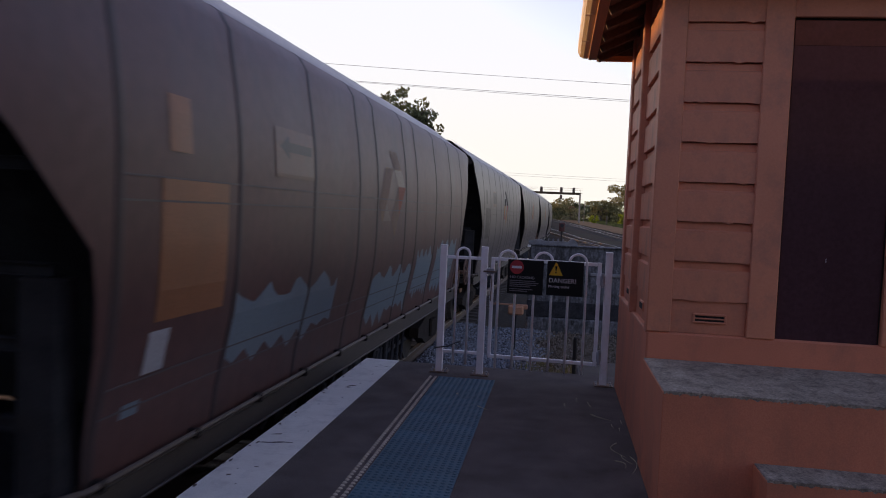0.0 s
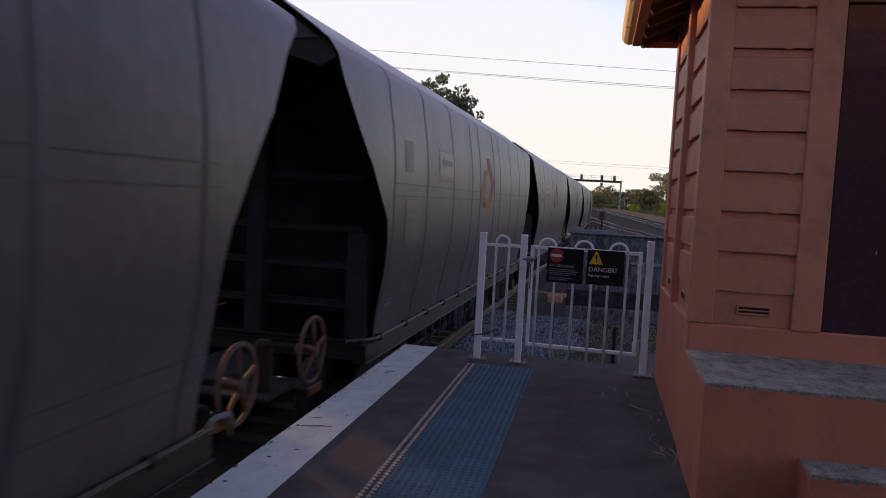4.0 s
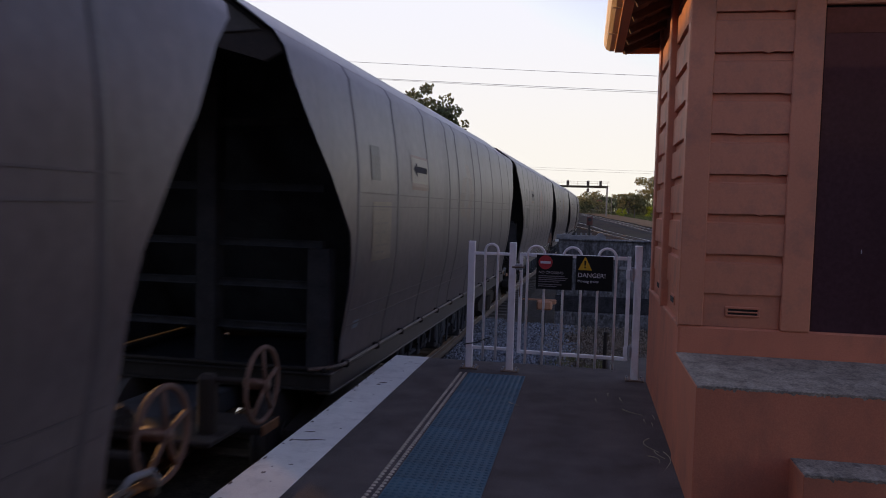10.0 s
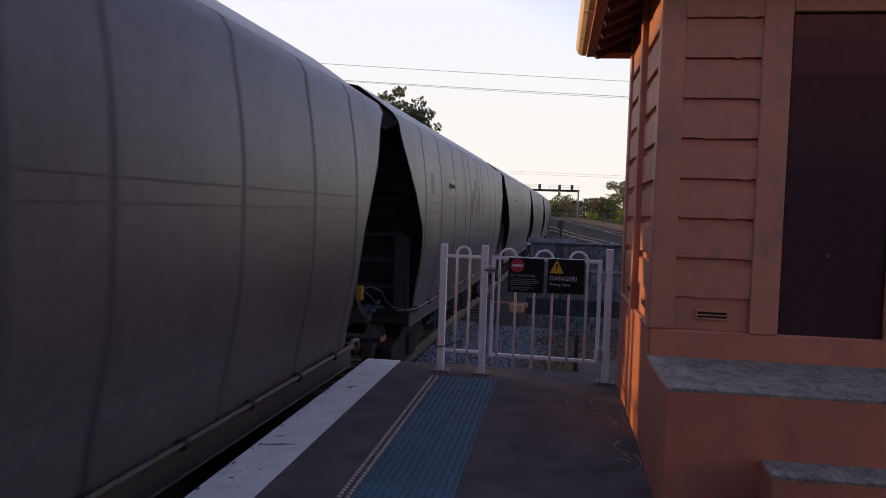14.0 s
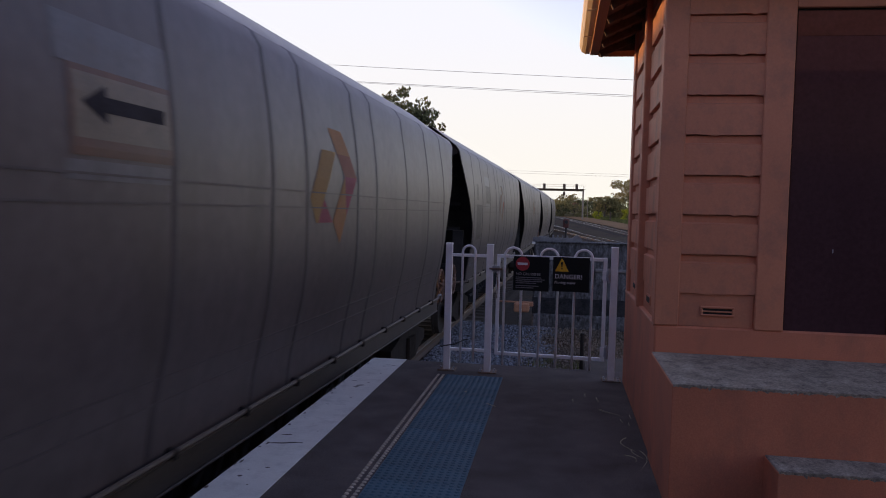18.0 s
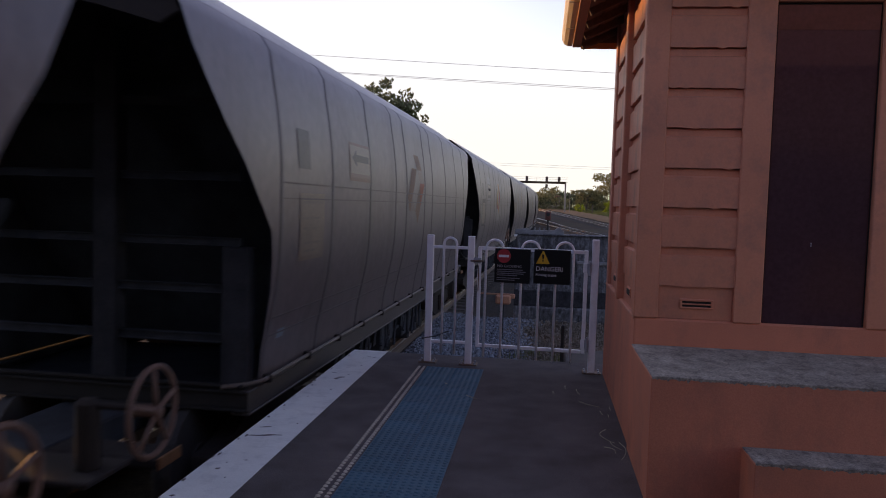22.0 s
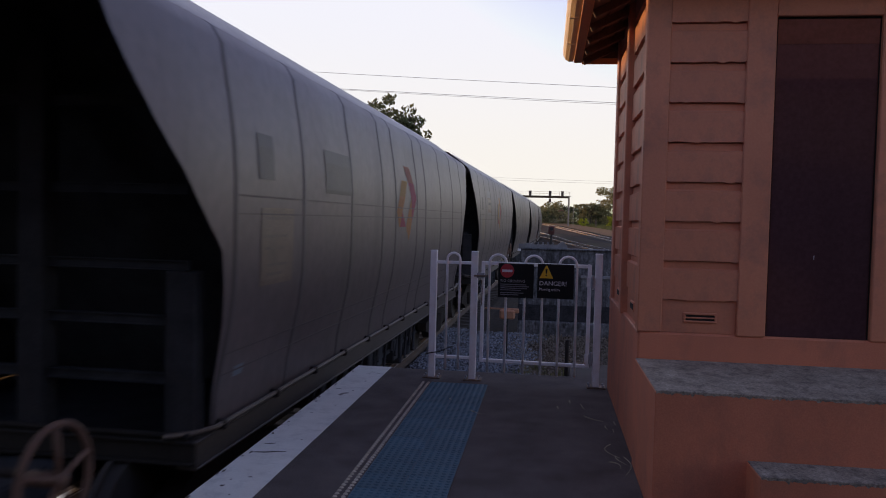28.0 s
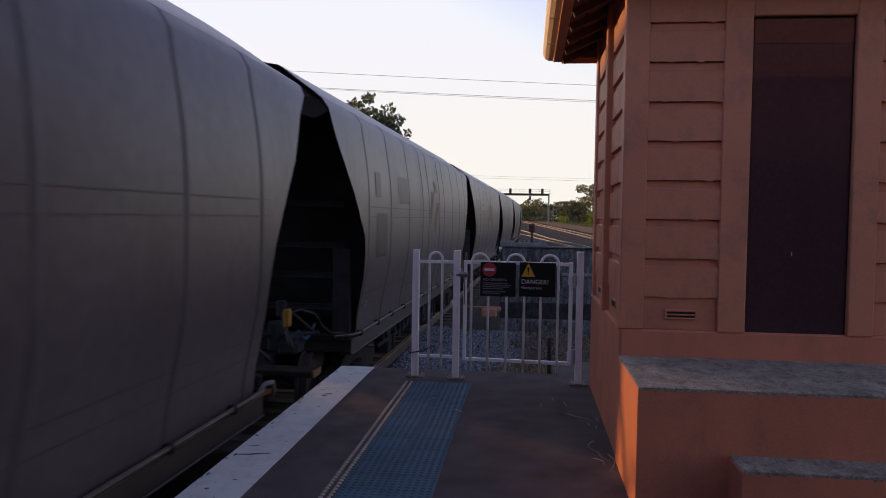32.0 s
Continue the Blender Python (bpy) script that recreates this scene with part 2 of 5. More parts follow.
M["wagon_brown"] = surface("weathered_brown_paint", (0.116, 0.050, 0.044), 0.47, spread=0.12, scale=0.9, fine=9, bump=0.03, stain=(0.075, 0.05, 0.048), stain_amount=0.6, stain_scale=1.1, streak=(1, 2.2, 0.5))
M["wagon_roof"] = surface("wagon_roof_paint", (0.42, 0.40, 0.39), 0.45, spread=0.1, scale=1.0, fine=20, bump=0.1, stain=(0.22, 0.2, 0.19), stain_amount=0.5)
M["rib_wagon"] = surface("grimy_rib", (0.078, 0.063, 0.066), 0.5, specular=0.5, spread=0.3, scale=2, bump=0.03, random_value=0.15, stain=(0.085, 0.07, 0.07), stain_amount=0.7, stain_scale=1.2)
M["rib_wagon_brown"] = surface("grimy_brown_rib", (0.05, 0.032, 0.032), 0.55, spread=0.25, scale=2, bump=0.03)
M["sill"] = surface("grimy_sill", (0.080, 0.064, 0.056), 0.6, 0.1, spread=0.25, scale=3, fine=40, stain=(0.06, 0.048, 0.042), stain_scale=2, streak=(1, 0.4, 2))
# darker copy of the sill, with the shade at the wagon's end put in
M["sill_shaded"] = surface("shaded_end_sill", (0.024, 0.021, 0.020), 0.8, 0.0, specular=0.2, spread=0.25, scale=3)
M["seam"] = surface("grimy_seam", (0.120, 0.097, 0.098), 0.5, specular=0.3, spread=0.15, scale=4)
M["underframe"] = surface("grimy_underframe", (0.036, 0.030, 0.028), 0.85, 0.0, specular=0.15, spread=0.35, scale=6, fine=40, bump=0.4, stain=(0.05, 0.036, 0.028), stain_amount=0.6, stain_scale=5)
# near-black that carries the shade of wagon ends and undersides
M["shade_dark"] = surface("shaded_end_sheet", (0.045, 0.050, 0.058), 0.9, specular=0.1, spread=0.3, scale=3)
# frame and beams kept near black; the gap's shade is in these colours
M["end_steel"] = surface("shaded_frame_steel", (0.034, 0.034, 0.039), 0.9, 0.0, specular=0.1, spread=0.3, scale=5, stain=(0.05, 0.04, 0.035), stain_scale=4)
M["end_beam"] = surface("shaded_beam_steel", (0.034, 0.037, 0.044), 0.9, 0.0, specular=0.1, spread=0.3, scale=5)
M["pipe"] = surface("sill_pipe", (0.125, 0.094, 0.078), 0.55, 0.2, spread=0.2, scale=6, stain=(0.16, 0.10, 0.08), stain_scale=3)
M["handwheel"] = surface("rusty_pink_handwheel", (0.15, 0.075, 0.055), 0.7, 0.1, spread=0.25, scale=8, stain=(0.07, 0.045, 0.04), stain_scale=9)
M["wheel_steel"] = surface("wheel_steel", (0.05, 0.043, 0.04), 0.8, 0.0, spread=0.2, scale=5)
M["hose"] = surface("rubber_hose", (0.02, 0.02, 0.022), 0.6)
M["hose_blue"] = surface("blue_hose", (0.02, 0.07, 0.13), 0.85)
M["tag_yellow"] = surface("yellow_box_paint", (0.42, 0.20, 0.02), 0.7, spread=0.15, scale=10)
M["panel_dark"] = surface("faded_dark_panel", (0.046, 0.037, 0.037), 0.45, spread=0.25, scale=5)
M["panel_rust"] = surface("faded_rust_panel", (0.145, 0.062, 0.044), 0.43, spread=0.25, scale=4, stain=(0.11, 0.075, 0.06), stain_scale=5)
M["panel_tan"] = surface("faded_tan_panel", (0.185, 0.135, 0.098), 0.43, spread=0.25, scale=4, stain=(0.13, 0.11, 0.095), stain_scale=5)
M["panel_orange"] = surface("orange_panel", (0.31, 0.115, 0.05), 0.43, spread=0.15, scale=3, stain=(0.2, 0.1, 0.06), stain_scale=2)
M["logo_orange"] = surface("logo_orange", (0.38, 0.15, 0.05), 0.6, specular=0.3, spread=0.2, scale=3, stain=(0.22, 0.15, 0.12), stain_scale=3)
M["logo_pink"] = surface("logo_crimson", (0.32, 0.045, 0.075), 0.6, specular=0.3, spread=0.2, scale=3, stain=(0.2, 0.12, 0.12), stain_scale=3)
M["logo_red"] = surface("logo_red", (0.30, 0.085, 0.055), 0.6, specular=0.3, spread=0.2, scale=3, stain=(0.2, 0.12, 0.1), stain_scale=3)
M["logo_faded"] = surface("logo_faded", (0.20, 0.122, 0.085), 0.6, specular=0.3, spread=0.2, scale=3)
M["logo_wine"] = surface("logo_dark_wine", (0.075, 0.026, 0.036), 0.75, specular=0.12, spread=0.3, scale=4, stain=(0.03, 0.026, 0.03), stain_scale=3)
M["logo_blush"] = surface("logo_washed_pink", (0.22, 0.088, 0.075), 0.45, spread=0.3, scale=4, stain=(0.16, 0.105, 0.10), stain_amount=0.8, stain_scale=2.5)
M["logo_worn"] = surface("logo_worn_brown", (0.135, 0.082, 0.07), 0.43, spread=0.3, scale=4, stain=(0.1, 0.08, 0.078), stain_amount=0.8, stain_scale=3)
M["logo_black"] = surface("logo_black", (0.042, 0.036, 0.042), 0.75, specular=0.12, spread=0.3, scale=4)
M["panel_print"] = surface("faded_print", (0.15, 0.115, 0.09), 0.43, spread=0.25, scale=6)
M["logo_ground"] = surface("logo_ground", (0.155, 0.138, 0.13), 0.43, spread=0.1, scale=3)
M["washed"] = surface("washed_pale_paint", (0.150, 0.140, 0.150), 0.43, spread=0.22, scale=2.5, fine=30, bump=0.03, stain=(0.118, 0.1, 0.1), stain_amount=0.9, stain_scale=2.2, streak=(1, 3.0, 0.35))
M["logo_yellow"] = surface("logo_yellow_ochre", (0.33, 0.17, 0.05), 0.6, specular=0.3, spread=0.2, scale=3, stain=(0.2, 0.13, 0.08), stain_scale=3)
M["orange_steel"] = surface("rust_orange_steel", (0.26, 0.105, 0.04), 0.7, spread=0.3, scale=12, stain=(0.12, 0.07, 0.05), stain_scale=6)
M["rubbed"] = surface("rubbed_blue_grey_paint", (0.112, 0.108, 0.122), 0.43, spread=0.15, scale=2, fine=30, bump=0.03, stain=(0.122, 0.098, 0.097), stain_amount=0.9, stain_scale=1.6)
M["graffiti"] = surface("pale_blue_overpaint", (0.15, 0.215, 0.25), 0.43, spread=0.1, scale=3, stain=(0.15, 0.2, 0.24), stain_scale=2)
M["terracotta"] = surface("terracotta", (0.50, 0.22, 0.13), 0.7, spread=0.1, scale=10)
M["signal_red"] = surface("signal_case", (0.13, 0.035, 0.03), 0.5)
M["wire"] = surface("wire", (0.42, 0.42, 0.44), 0.6, bump=0)
M["house_wall"] = surface("house_wall", (0.45, 0.36, 0.28), 0.8)
M["house_roof"] = surface("house_roof", (0.32, 0.14, 0.09), 0.8)


# ---------------------------------------------------------------- mesh helpers
def part(name, bm, mat, parent=None, label="", smooth=False):
    """Links a bmesh as one mesh object, under a thing or a part where one is given."""
    me = bpy.data.meshes.new(name)
    bm.normal_update()
    bm.to_mesh(me)
    bm.free()
    me.materials.append(M[mat] if isinstance(mat, str) else mat)
    if smooth:
        for p in me.polygons:
            p.use_smooth = True
    ob = new(name, me)
    if parent:
        ob.parent = parent
    if label:
        tagged(ob, label)
    return ob


def piece(name, me, parent, at, turn=(0, 0, 0)):
    """One more object on a mesh that alike pieces share."""
    ob = new(name, me)
    ob.parent = parent
    ob.matrix_basis = pose(*at, *turn)
    return ob


def thing(name, at=(0, 0, 0), label="", category="", group="", kind=""):
    ob = new(name)
    ob.location = at
    return tagged(ob, label, category, group, kind)


def add_box(bm, lo, hi, bevel=0.0, turn=None):
    """A box between two corners, its edges rounded; turn: a matrix laid on it."""
    c = [(a + b) / 2 for a, b in zip(lo, hi)]
    s = [abs(b - a) for a, b in zip(lo, hi)]
    m = Matrix.Translation(c) @ Matrix.Diagonal((*s, 1))
    vs = bmesh.ops.create_cube(bm, size=1.0, matrix=m)["verts"]
    if bevel:
        es = list({e for v in vs for e in v.link_edges})
        r = bmesh.ops.bevel(bm, geom=es, offset=min(bevel, min(s) * 0.45), segments=1, affect="EDGES", profile=0.7)
        vs = list({v for f in r["faces"] for v in f.verts} | {v for v in vs if v.is_valid})
    if turn is not None:
        bmesh.ops.transform(bm, matrix=turn, verts=[v for v in vs if v.is_valid])
    return bm


def box(lo, hi, bevel=0.0):
    return add_box(bmesh.new(), lo, hi, bevel)


def add_rod(bm, a, b, r, sides=10, r2=None):
    a, b = Vector(a), Vector(b)
    d = b - a
    m = Matrix.Translation((a + b) / 2) @ d.to_track_quat("Z", "Y").to_matrix().to_4x4()
    bmesh.ops.create_cone(bm, cap_ends=True, segments=sides, radius1=r, radius2=r if r2 is None else r2, depth=d.length, matrix=m)
    return bm


def rod(a, b, r, sides=10, r2=None):
    return add_rod(bmesh.new(), a, b, r, sides, r2)


def add_tube(bm, points, r, sides=8, closed=False):
    """A round tube along points."""
    pts = [Vector(p) for p in points]
    rings = []
    n = len(pts)
    for i, p in enumerate(pts):
        before, after = (pts[i - 1], pts[(i + 1) % n]) if closed else (pts[max(i - 1, 0)], pts[min(i + 1, n - 1)])
        d = (after - before).normalized()
        if i:
            side = side - side.dot(d) * d
        else:
            side = Vector((1, 0, 0)) if abs(d.z) > 0.999 else d.cross(Vector((0, 0, 1)))
        side.normalize()
        up = side.cross(d).normalized()
        rr = r[i] if isinstance(r, (list, tuple)) else r
        rings.append([bm.verts.new(p + rr * (math.cos(a) * side + math.sin(a) * up)) for a in (2 * math.pi * k / sides for k in range(sides))])
    for i in range(n if closed else n - 1):
        q, w = rings[i], rings[(i + 1) % n]
        best = 0 if not closed or i < n - 1 else min(range(sides), key=lambda s: (q[0].co - w[s].co).length)
        for k in range(sides):
            bm.faces.new((q[k], q[(k + 1) % sides], w[(k + 1 + best) % sides], w[(k + best) % sides]))
    if not closed:
        bm.faces.new(rings[0][::-1])
        bm.faces.new(rings[-1])
    bmesh.ops.recalc_face_normals(bm, faces=bm.faces[:])
    return bm


def tube(points, r, sides=8, closed=False):
    return add_tube(bmesh.new(), points, r, sides, closed)


def extrude_outline(outline, depth, axis="y", at=0.0):
    """A flat plate of the given outline (two coordinates a corner), thick along one axis from at to at + depth."""
    bm = bmesh.new()
    put = {"x": lambda a, b, d: (d, a, b), "y": lambda a, b, d: (a, d, b), "z": lambda a, b, d: (a, b, d)}[axis]
    lo = [bm.verts.new(put(a, b, at)) for a, b in outline]
    hi = [bm.verts.new(put(a, b, at + depth)) for a, b in outline]
    bm.faces.new(lo)
    bm.faces.new(hi[::-1])
    n = len(outline)
    for i in range(n):
        bm.faces.new((lo[i], hi[i], hi[(i + 1) % n], lo[(i + 1) % n]))
    bmesh.ops.recalc_face_normals(bm, faces=bm.faces[:])
    return bm


def ring_outline(r, n, cx=0.0, cz=0.0):
    return [(cx + r * math.cos(2 * math.pi * k / n), cz + r * math.sin(2 * math.pi * k / n)) for k in range(n)]


_words = {}


def lettering(name, text, size, mat, parent, at, turn, depth=0.001, align="LEFT"):
    """A word in the built-in font, as a mesh part."""
    if text not in _words:
        cu = bpy.data.curves.new(name, "FONT")
        cu.body, cu.size, cu.extrude, cu.align_x, cu.resolution_u = text, 1.0, 0.002, align, 3
        tmp = bpy.data.objects.new(name, cu)
        scene.collection.objects.link(tmp)
        me = bpy.data.meshes.new_from_object(tmp.evaluated_get(bpy.context.evaluated_depsgraph_get()))
        bpy.data.objects.remove(tmp)
        _words[text] = me
    me = _words[text].copy()
    me.transform(Matrix.Diagonal((size, size, 1, 1)))
    me.materials.clear()
    me.materials.append(M[mat])
    ob = new(name, me)
    ob.parent = parent
    ob.matrix_basis = pose(*at, *turn)
    return ob

# ---------------------------------------------------------------- the track's line
RAIL = -1.0                 # top of rail below the platform's surface
TRACK_X, TRACK_SLOPE = -2.98, 0.0235
BEND_AT, BEND_R = 58.0, 800.0
PITCH, SPEED = 15.33, 10.34


def track_point(s, offset=0.0):
    """Place and heading of the train's track at s metres ahead; offset: metres to its right."""
    h0 = math.atan(TRACK_SLOPE)
    if s <= BEND_AT:
        x, y, h = TRACK_X + TRACK_SLOPE * s, s, h0
    else:
        a = min((s - BEND_AT) / BEND_R, 0.75)
        rest = max(0.0, s - BEND_AT - 0.75 * BEND_R)
        h = h0 - a
        cx, cy = TRACK_X + TRACK_SLOPE * BEND_AT - BEND_R * math.cos(h0), BEND_AT + BEND_R * math.sin(h0)
        x, y = cx + BEND_R * math.cos(h), cy - BEND_R * math.sin(h)
        x, y = x + rest * math.sin(h), y + rest * math.cos(h)
    return x + offset * math.cos(h), y - offset * math.sin(h), h


def rise(x, y):
    """How far the yard ground climbs beyond the platform's end; the running line itself stays level."""
    k = min(1.0, max(0.0, (x - track_point(y)[0] - 2.3) / 3.0))
    return k * k * (3 - 2 * k) * float(np.interp(y, (96, 110, 146, 222, 300, 400), (0, 0.08, 0.75, 1.95, 2.6, 2.8)))


# ---------------------------------------------------------------- ground, platform
def make_ground():
    bm = bmesh.new()
    xs = [-2500, -600, -200, -100] + [-60 + 1.5 * k for k in range(74)] + [60, 120, 200, 600, 2500]
    ys = [-2500, -600, -200, -60, -30, -15, -5, 0, 8.4, 14, 20, 30, 45] + [60 + 7 * k for k in range(28)] + [280, 340, 400, 900, 3500]
    grid = [[bm.verts.new((x, y, RAIL - 0.24 + (rise(x, y) - (0.05 if abs(x - track_point(y)[0]) < 20 else 0.0) if 60 < y < 420 else 0.0) + (0.0 if abs(x) < 20 and -5 < y < 60 else 0.05 * noise.noise((x * 0.05, y * 0.05, 0))))) for x in xs] for y in ys]
    for j in range(len(ys) - 1):
        for i in range(len(xs) - 1):
            bm.faces.new((grid[j][i], grid[j][i + 1], grid[j + 1][i + 1], grid[j + 1][i]))
    ob = part("ground", bm, "dirt")
    tagged(ob, "dry brown rail yard ground with gravel and sparse grass", "ground", kind="structure")


def make_platform():
    ob = part("platform", box((-1.263, -14.0, -0.22), (7.0, 8.18, 0.0), 0.008), "asphalt")
    tagged(ob, "worn dark asphalt railway platform end", "platform", kind="structure")
    part("platform_wall", box((-1.20, -14.0, RAIL - 0.3), (7.0, 8.12, -0.22)), "old_concrete", ob, "dark stained concrete platform wall")
    part("edge_line", box((-1.259, -14.0, 0.0), (-0.898, 8.176, 0.006), 0.002), "white_line", ob, "scuffed white painted platform edge line")
    # scuffs worn into the white paint
    rng = random.Random(5)
    marks = [(-1.13, 5.02, 0.10, 0.016, 0.2), (-1.05, 5.05, 0.08, 0.010, 0.1), (-1.16, 5.22, 0.05, 0.012, 0.4), (-1.06, 6.85, 0.05, 0.022, 0.5), (-1.08, 6.78, 0.03, 0.02, 0.2), (-1.14, 4.35, 0.022, 0.016, 0.9), (-0.98, 5.35, 0.009, 0.009, 0),
             (-1.235, 4.6, 0.01, 0.05, 0), (-1.22, 5.0, 0.012, 0.04, 0), (-1.24, 7.2, 0.01, 0.06, 0), (-1.22, 6.5, 0.012, 0.03, 0), (-1.23, 5.8, 0.01, 0.03, 0), (-1.0, 7.4, 0.012, 0.012, 0), (-1.2, 3.9, 0.02, 0.02, 0)]
    marks += [(-1.259 + abs(rng.gauss(0, 0.012)), rng.uniform(1.5, 8.0), rng.uniform(0.006, 0.016), rng.uniform(0.01, 0.05), rng.uniform(-0.3, 0.3)) for _ in range(34)]
    marks += [(rng.uniform(-1.2, -0.95), rng.uniform(2.0, 8.0), rng.uniform(0.004, 0.03), rng.uniform(0.003, 0.008), rng.uniform(-0.4, 0.4)) for _ in range(16)]
    for x, y, w, l, a0 in marks:
        n = 11
        rim = [(w * math.cos(a) * rng.uniform(0.35, 1.0), l * math.sin(a) * rng.uniform(0.35, 1.0)) for a in (2 * math.pi * i / n for i in range(n))]
        rim = [(x + u * math.cos(a0) - v * math.sin(a0), y + u * math.sin(a0) + v * math.cos(a0)) for u, v in rim]
        part("scuff", extrude_outline(rim, 0.0015, "z", 0.006), "asphalt", ob, "black scuff mark")
    return ob


def tactile_mesh(size, count):
    """One square tile with rows of flat-topped domes."""
    bm = bmesh.new()
    add_box(bm, (0.002, 0.002, 0.0), (size - 0.002, size - 0.002, 0.007))
    step = size / count
    for i in range(count):
        for j in range(count):
            c = Vector(((i + 0.5) * step, (j + 0.5) * step, 0.0))
            lo = [bm.verts.new(c + Vector((0.0165 * math.cos(a), 0.0165 * math.sin(a), 0.007))) for a in (math.pi * k / 4 for k in range(8))]
            hi = [bm.verts.new(c + Vector((0.0095 * math.cos(a), 0.0095 * math.sin(a), 0.0125))) for a in (math.pi * k / 4 for k in range(8))]
            for k in range(8):
                bm.faces.new((lo[k], lo[(k + 1) % 8], hi[(k + 1) % 8], hi[k]))
            bm.faces.new(hi)
    me = bpy.data.meshes.new("tactile_tile")
    bm.to_mesh(me)
    bm.free()
    me.materials.append(M["blue_tile"])
    return me


def make_tactiles(platform):
    me = tactile_mesh(0.278, 6)
    strip = thing("tactile_paving", (0, 0, 0.0), "blue tactile paving strip of domed tiles set into the platform", "tactile paving", kind="structure")
    for j in range(36):
        for i in range(2):
            piece("tile", me, strip, (-0.376 + 0.278 * i, 7.53 - 0.278 * (j + 1), 0.0))
    bm = bmesh.new()
    bmesh.ops.create_cone(bm, cap_ends=True, segments=10, radius1=0.0155, radius2=0.010, depth=0.007, matrix=Matrix.Translation((0, 0, 0.0035)))
    stud = bpy.data.meshes.new("stud")
    bm.to_mesh(stud)
    bm.free()
    stud.materials.append(M["stud"])
    line = thing("warning_studs", (0, 0, 0), "two rows of cream warning studs fixed along the platform", "tactile studs", kind="structure")
    for j in range(145):
        for x in (-0.452, -0.402):
            piece("stud", stud, line, (x, 7.52 - 0.05 * j, 0.0))


def make_ballast_apron():
    """Dark crushed stone spread from the running line towards the yard."""
    for name, x0, x1, y0, y1 in (("ballast_apron", -2.1, 0.45, 8.3, 20.2), ("ballast_apron", -2.1, 9.0, 20.2, 92.0)):
        bm = bmesh.new()
        n = 12
        rows = [[bm.verts.new((x0 + (x1 - x0) * i / 4 + (0.2 * noise.noise((y0 + j, 0.0, 3.0)) if i == 4 else 0.0), y0 + (y1 - y0) * j / n, RAIL - 0.222 + 0.006 * noise.noise((i * 1.3, j * 0.7, 5.0)))) for i in range(5)] for j in range(n + 1)]
        for r, q in zip(rows, rows[1:]):
            for i in range(4):
                bm.faces.new((r[i], r[i + 1], q[i + 1], q[i]))
        tagged(part(name, bm, "ballast"), "dark crushed stone spread beside the running line", "ballast", kind="structure")


make_ground()
make_ballast_apron()
platform = make_platform()


# ---------------------------------------------------------------- rails
YARD_SLOPE = -0.1025        # the yard tracks run straight, away to the left


def line_point(base, s, offset):
    """A point beside a track: base is None for the running line, or where a yard track crosses y = 100."""
    if base is None:
        return track_point(s, offset)
    return base + YARD_SLOPE * (s - 100.0) + offset, s + 0.1 * offset, math.atan(YARD_SLOPE)


def make_track(name, base, s0, s1, label):
    """Ballast bed, rails and sleepers of one track."""
    tr = thing(name, (0, 0, 0), label, "railway track", kind="structure")
    steps = [s0 + (s1 - s0) * k / 60 for k in range(61)]
    bm = bmesh.new()
    prev = None
    for s in steps:
        row = []
        for o, z in ((-2.2, -0.42), (-1.45, -0.17), (1.45, -0.17), (2.2, -0.42)):
            x, y, _ = line_point(base, s, o)
            row.append(bm.verts.new((x, y, RAIL + z + (0.0 if base is None else rise(x, y)))))
        if prev:
            for k in range(3):
                bm.faces.new((prev[k], prev[k + 1], row[k + 1], row[k]))
        prev = row
    bmesh.ops.recalc_face_normals(bm, faces=bm.faces[:])
    part("ballast_bed", bm, "ballast", tr, "crushed stone ballast bed")
    prof = ((-0.07, -0.16), (-0.07, -0.145), (-0.012, -0.12), (-0.012, -0.045), (-0.035, -0.03), (-0.035, 0.0), (0.035, 0.0), (0.035, -0.03), (0.012, -0.045), (0.012, -0.12), (0.07, -0.145), (0.07, -0.16))
    for g in (-0.75, 0.75):
        bm = bmesh.new()
        prev = None
        for s in steps:
            row = []
            for o, z in prof:
                x, y, _ = line_point(base, s, g + o)
                row.append(bm.verts.new((x, y, RAIL + z + (0.0 if base is None else rise(x, y)))))
            if prev:
                for k in range(len(prof) - 1):
                    bm.faces.new((prev[k], prev[k + 1], row[k + 1], row[k]))
            prev = row
        bmesh.ops.recalc_face_normals(bm, faces=bm.faces[:])
        rail = part("rail", bm, "rail", tr, "worn steel rail")
        bm = bmesh.new()                # the running surface, polished by wheels
        prev = None
        for s in steps:
            row = []
            for o, z in ((-0.036, -0.026), (-0.034, 0.003), (0.034, 0.003), (0.036, -0.026)):
                x, y, _ = line_point(base, s, g + o)
                row.append(bm.verts.new((x, y, RAIL + z + (0.0 if base is None else rise(x, y)))))
            if prev:
                for k in range(3):
                    bm.faces.new((prev[k], prev[k + 1], row[k + 1], row[k]))
            prev = row
        bmesh.ops.recalc_face_normals(bm, faces=bm.faces[:])
        part("rail_head", bm, "rail_top", rail, "polished steel running surface")
    bm = box((-1.25, -0.12, RAIL - 0.27), (1.25, 0.12, RAIL - 0.15), 0.01)
    me = bpy.data.meshes.new("sleeper")
    bm.to_mesh(me)
    bm.free()
    me.materials.append(M["sleeper"])
    s = max(s0, 8.0)
    while s < min(s1, 130.0):
        x, y, h = line_point(base, s, 0.0)
        piece("sleeper", me, tr, (x, y, 0.0 if base is None else rise(x, y)), (0, 0, -math.degrees(h)))
        s += 0.65 if base is None and s < 40 else 1.3
    return tr


make_track("main_track", None, -400, 560, "ballasted railway track that carries the train")
make_track("yard_track", 3.45, 40, 158, "rusty yard track that runs into the main line")
make_track("yard_track", 11.3, 56, 330, "rusty yard track beside the main line")

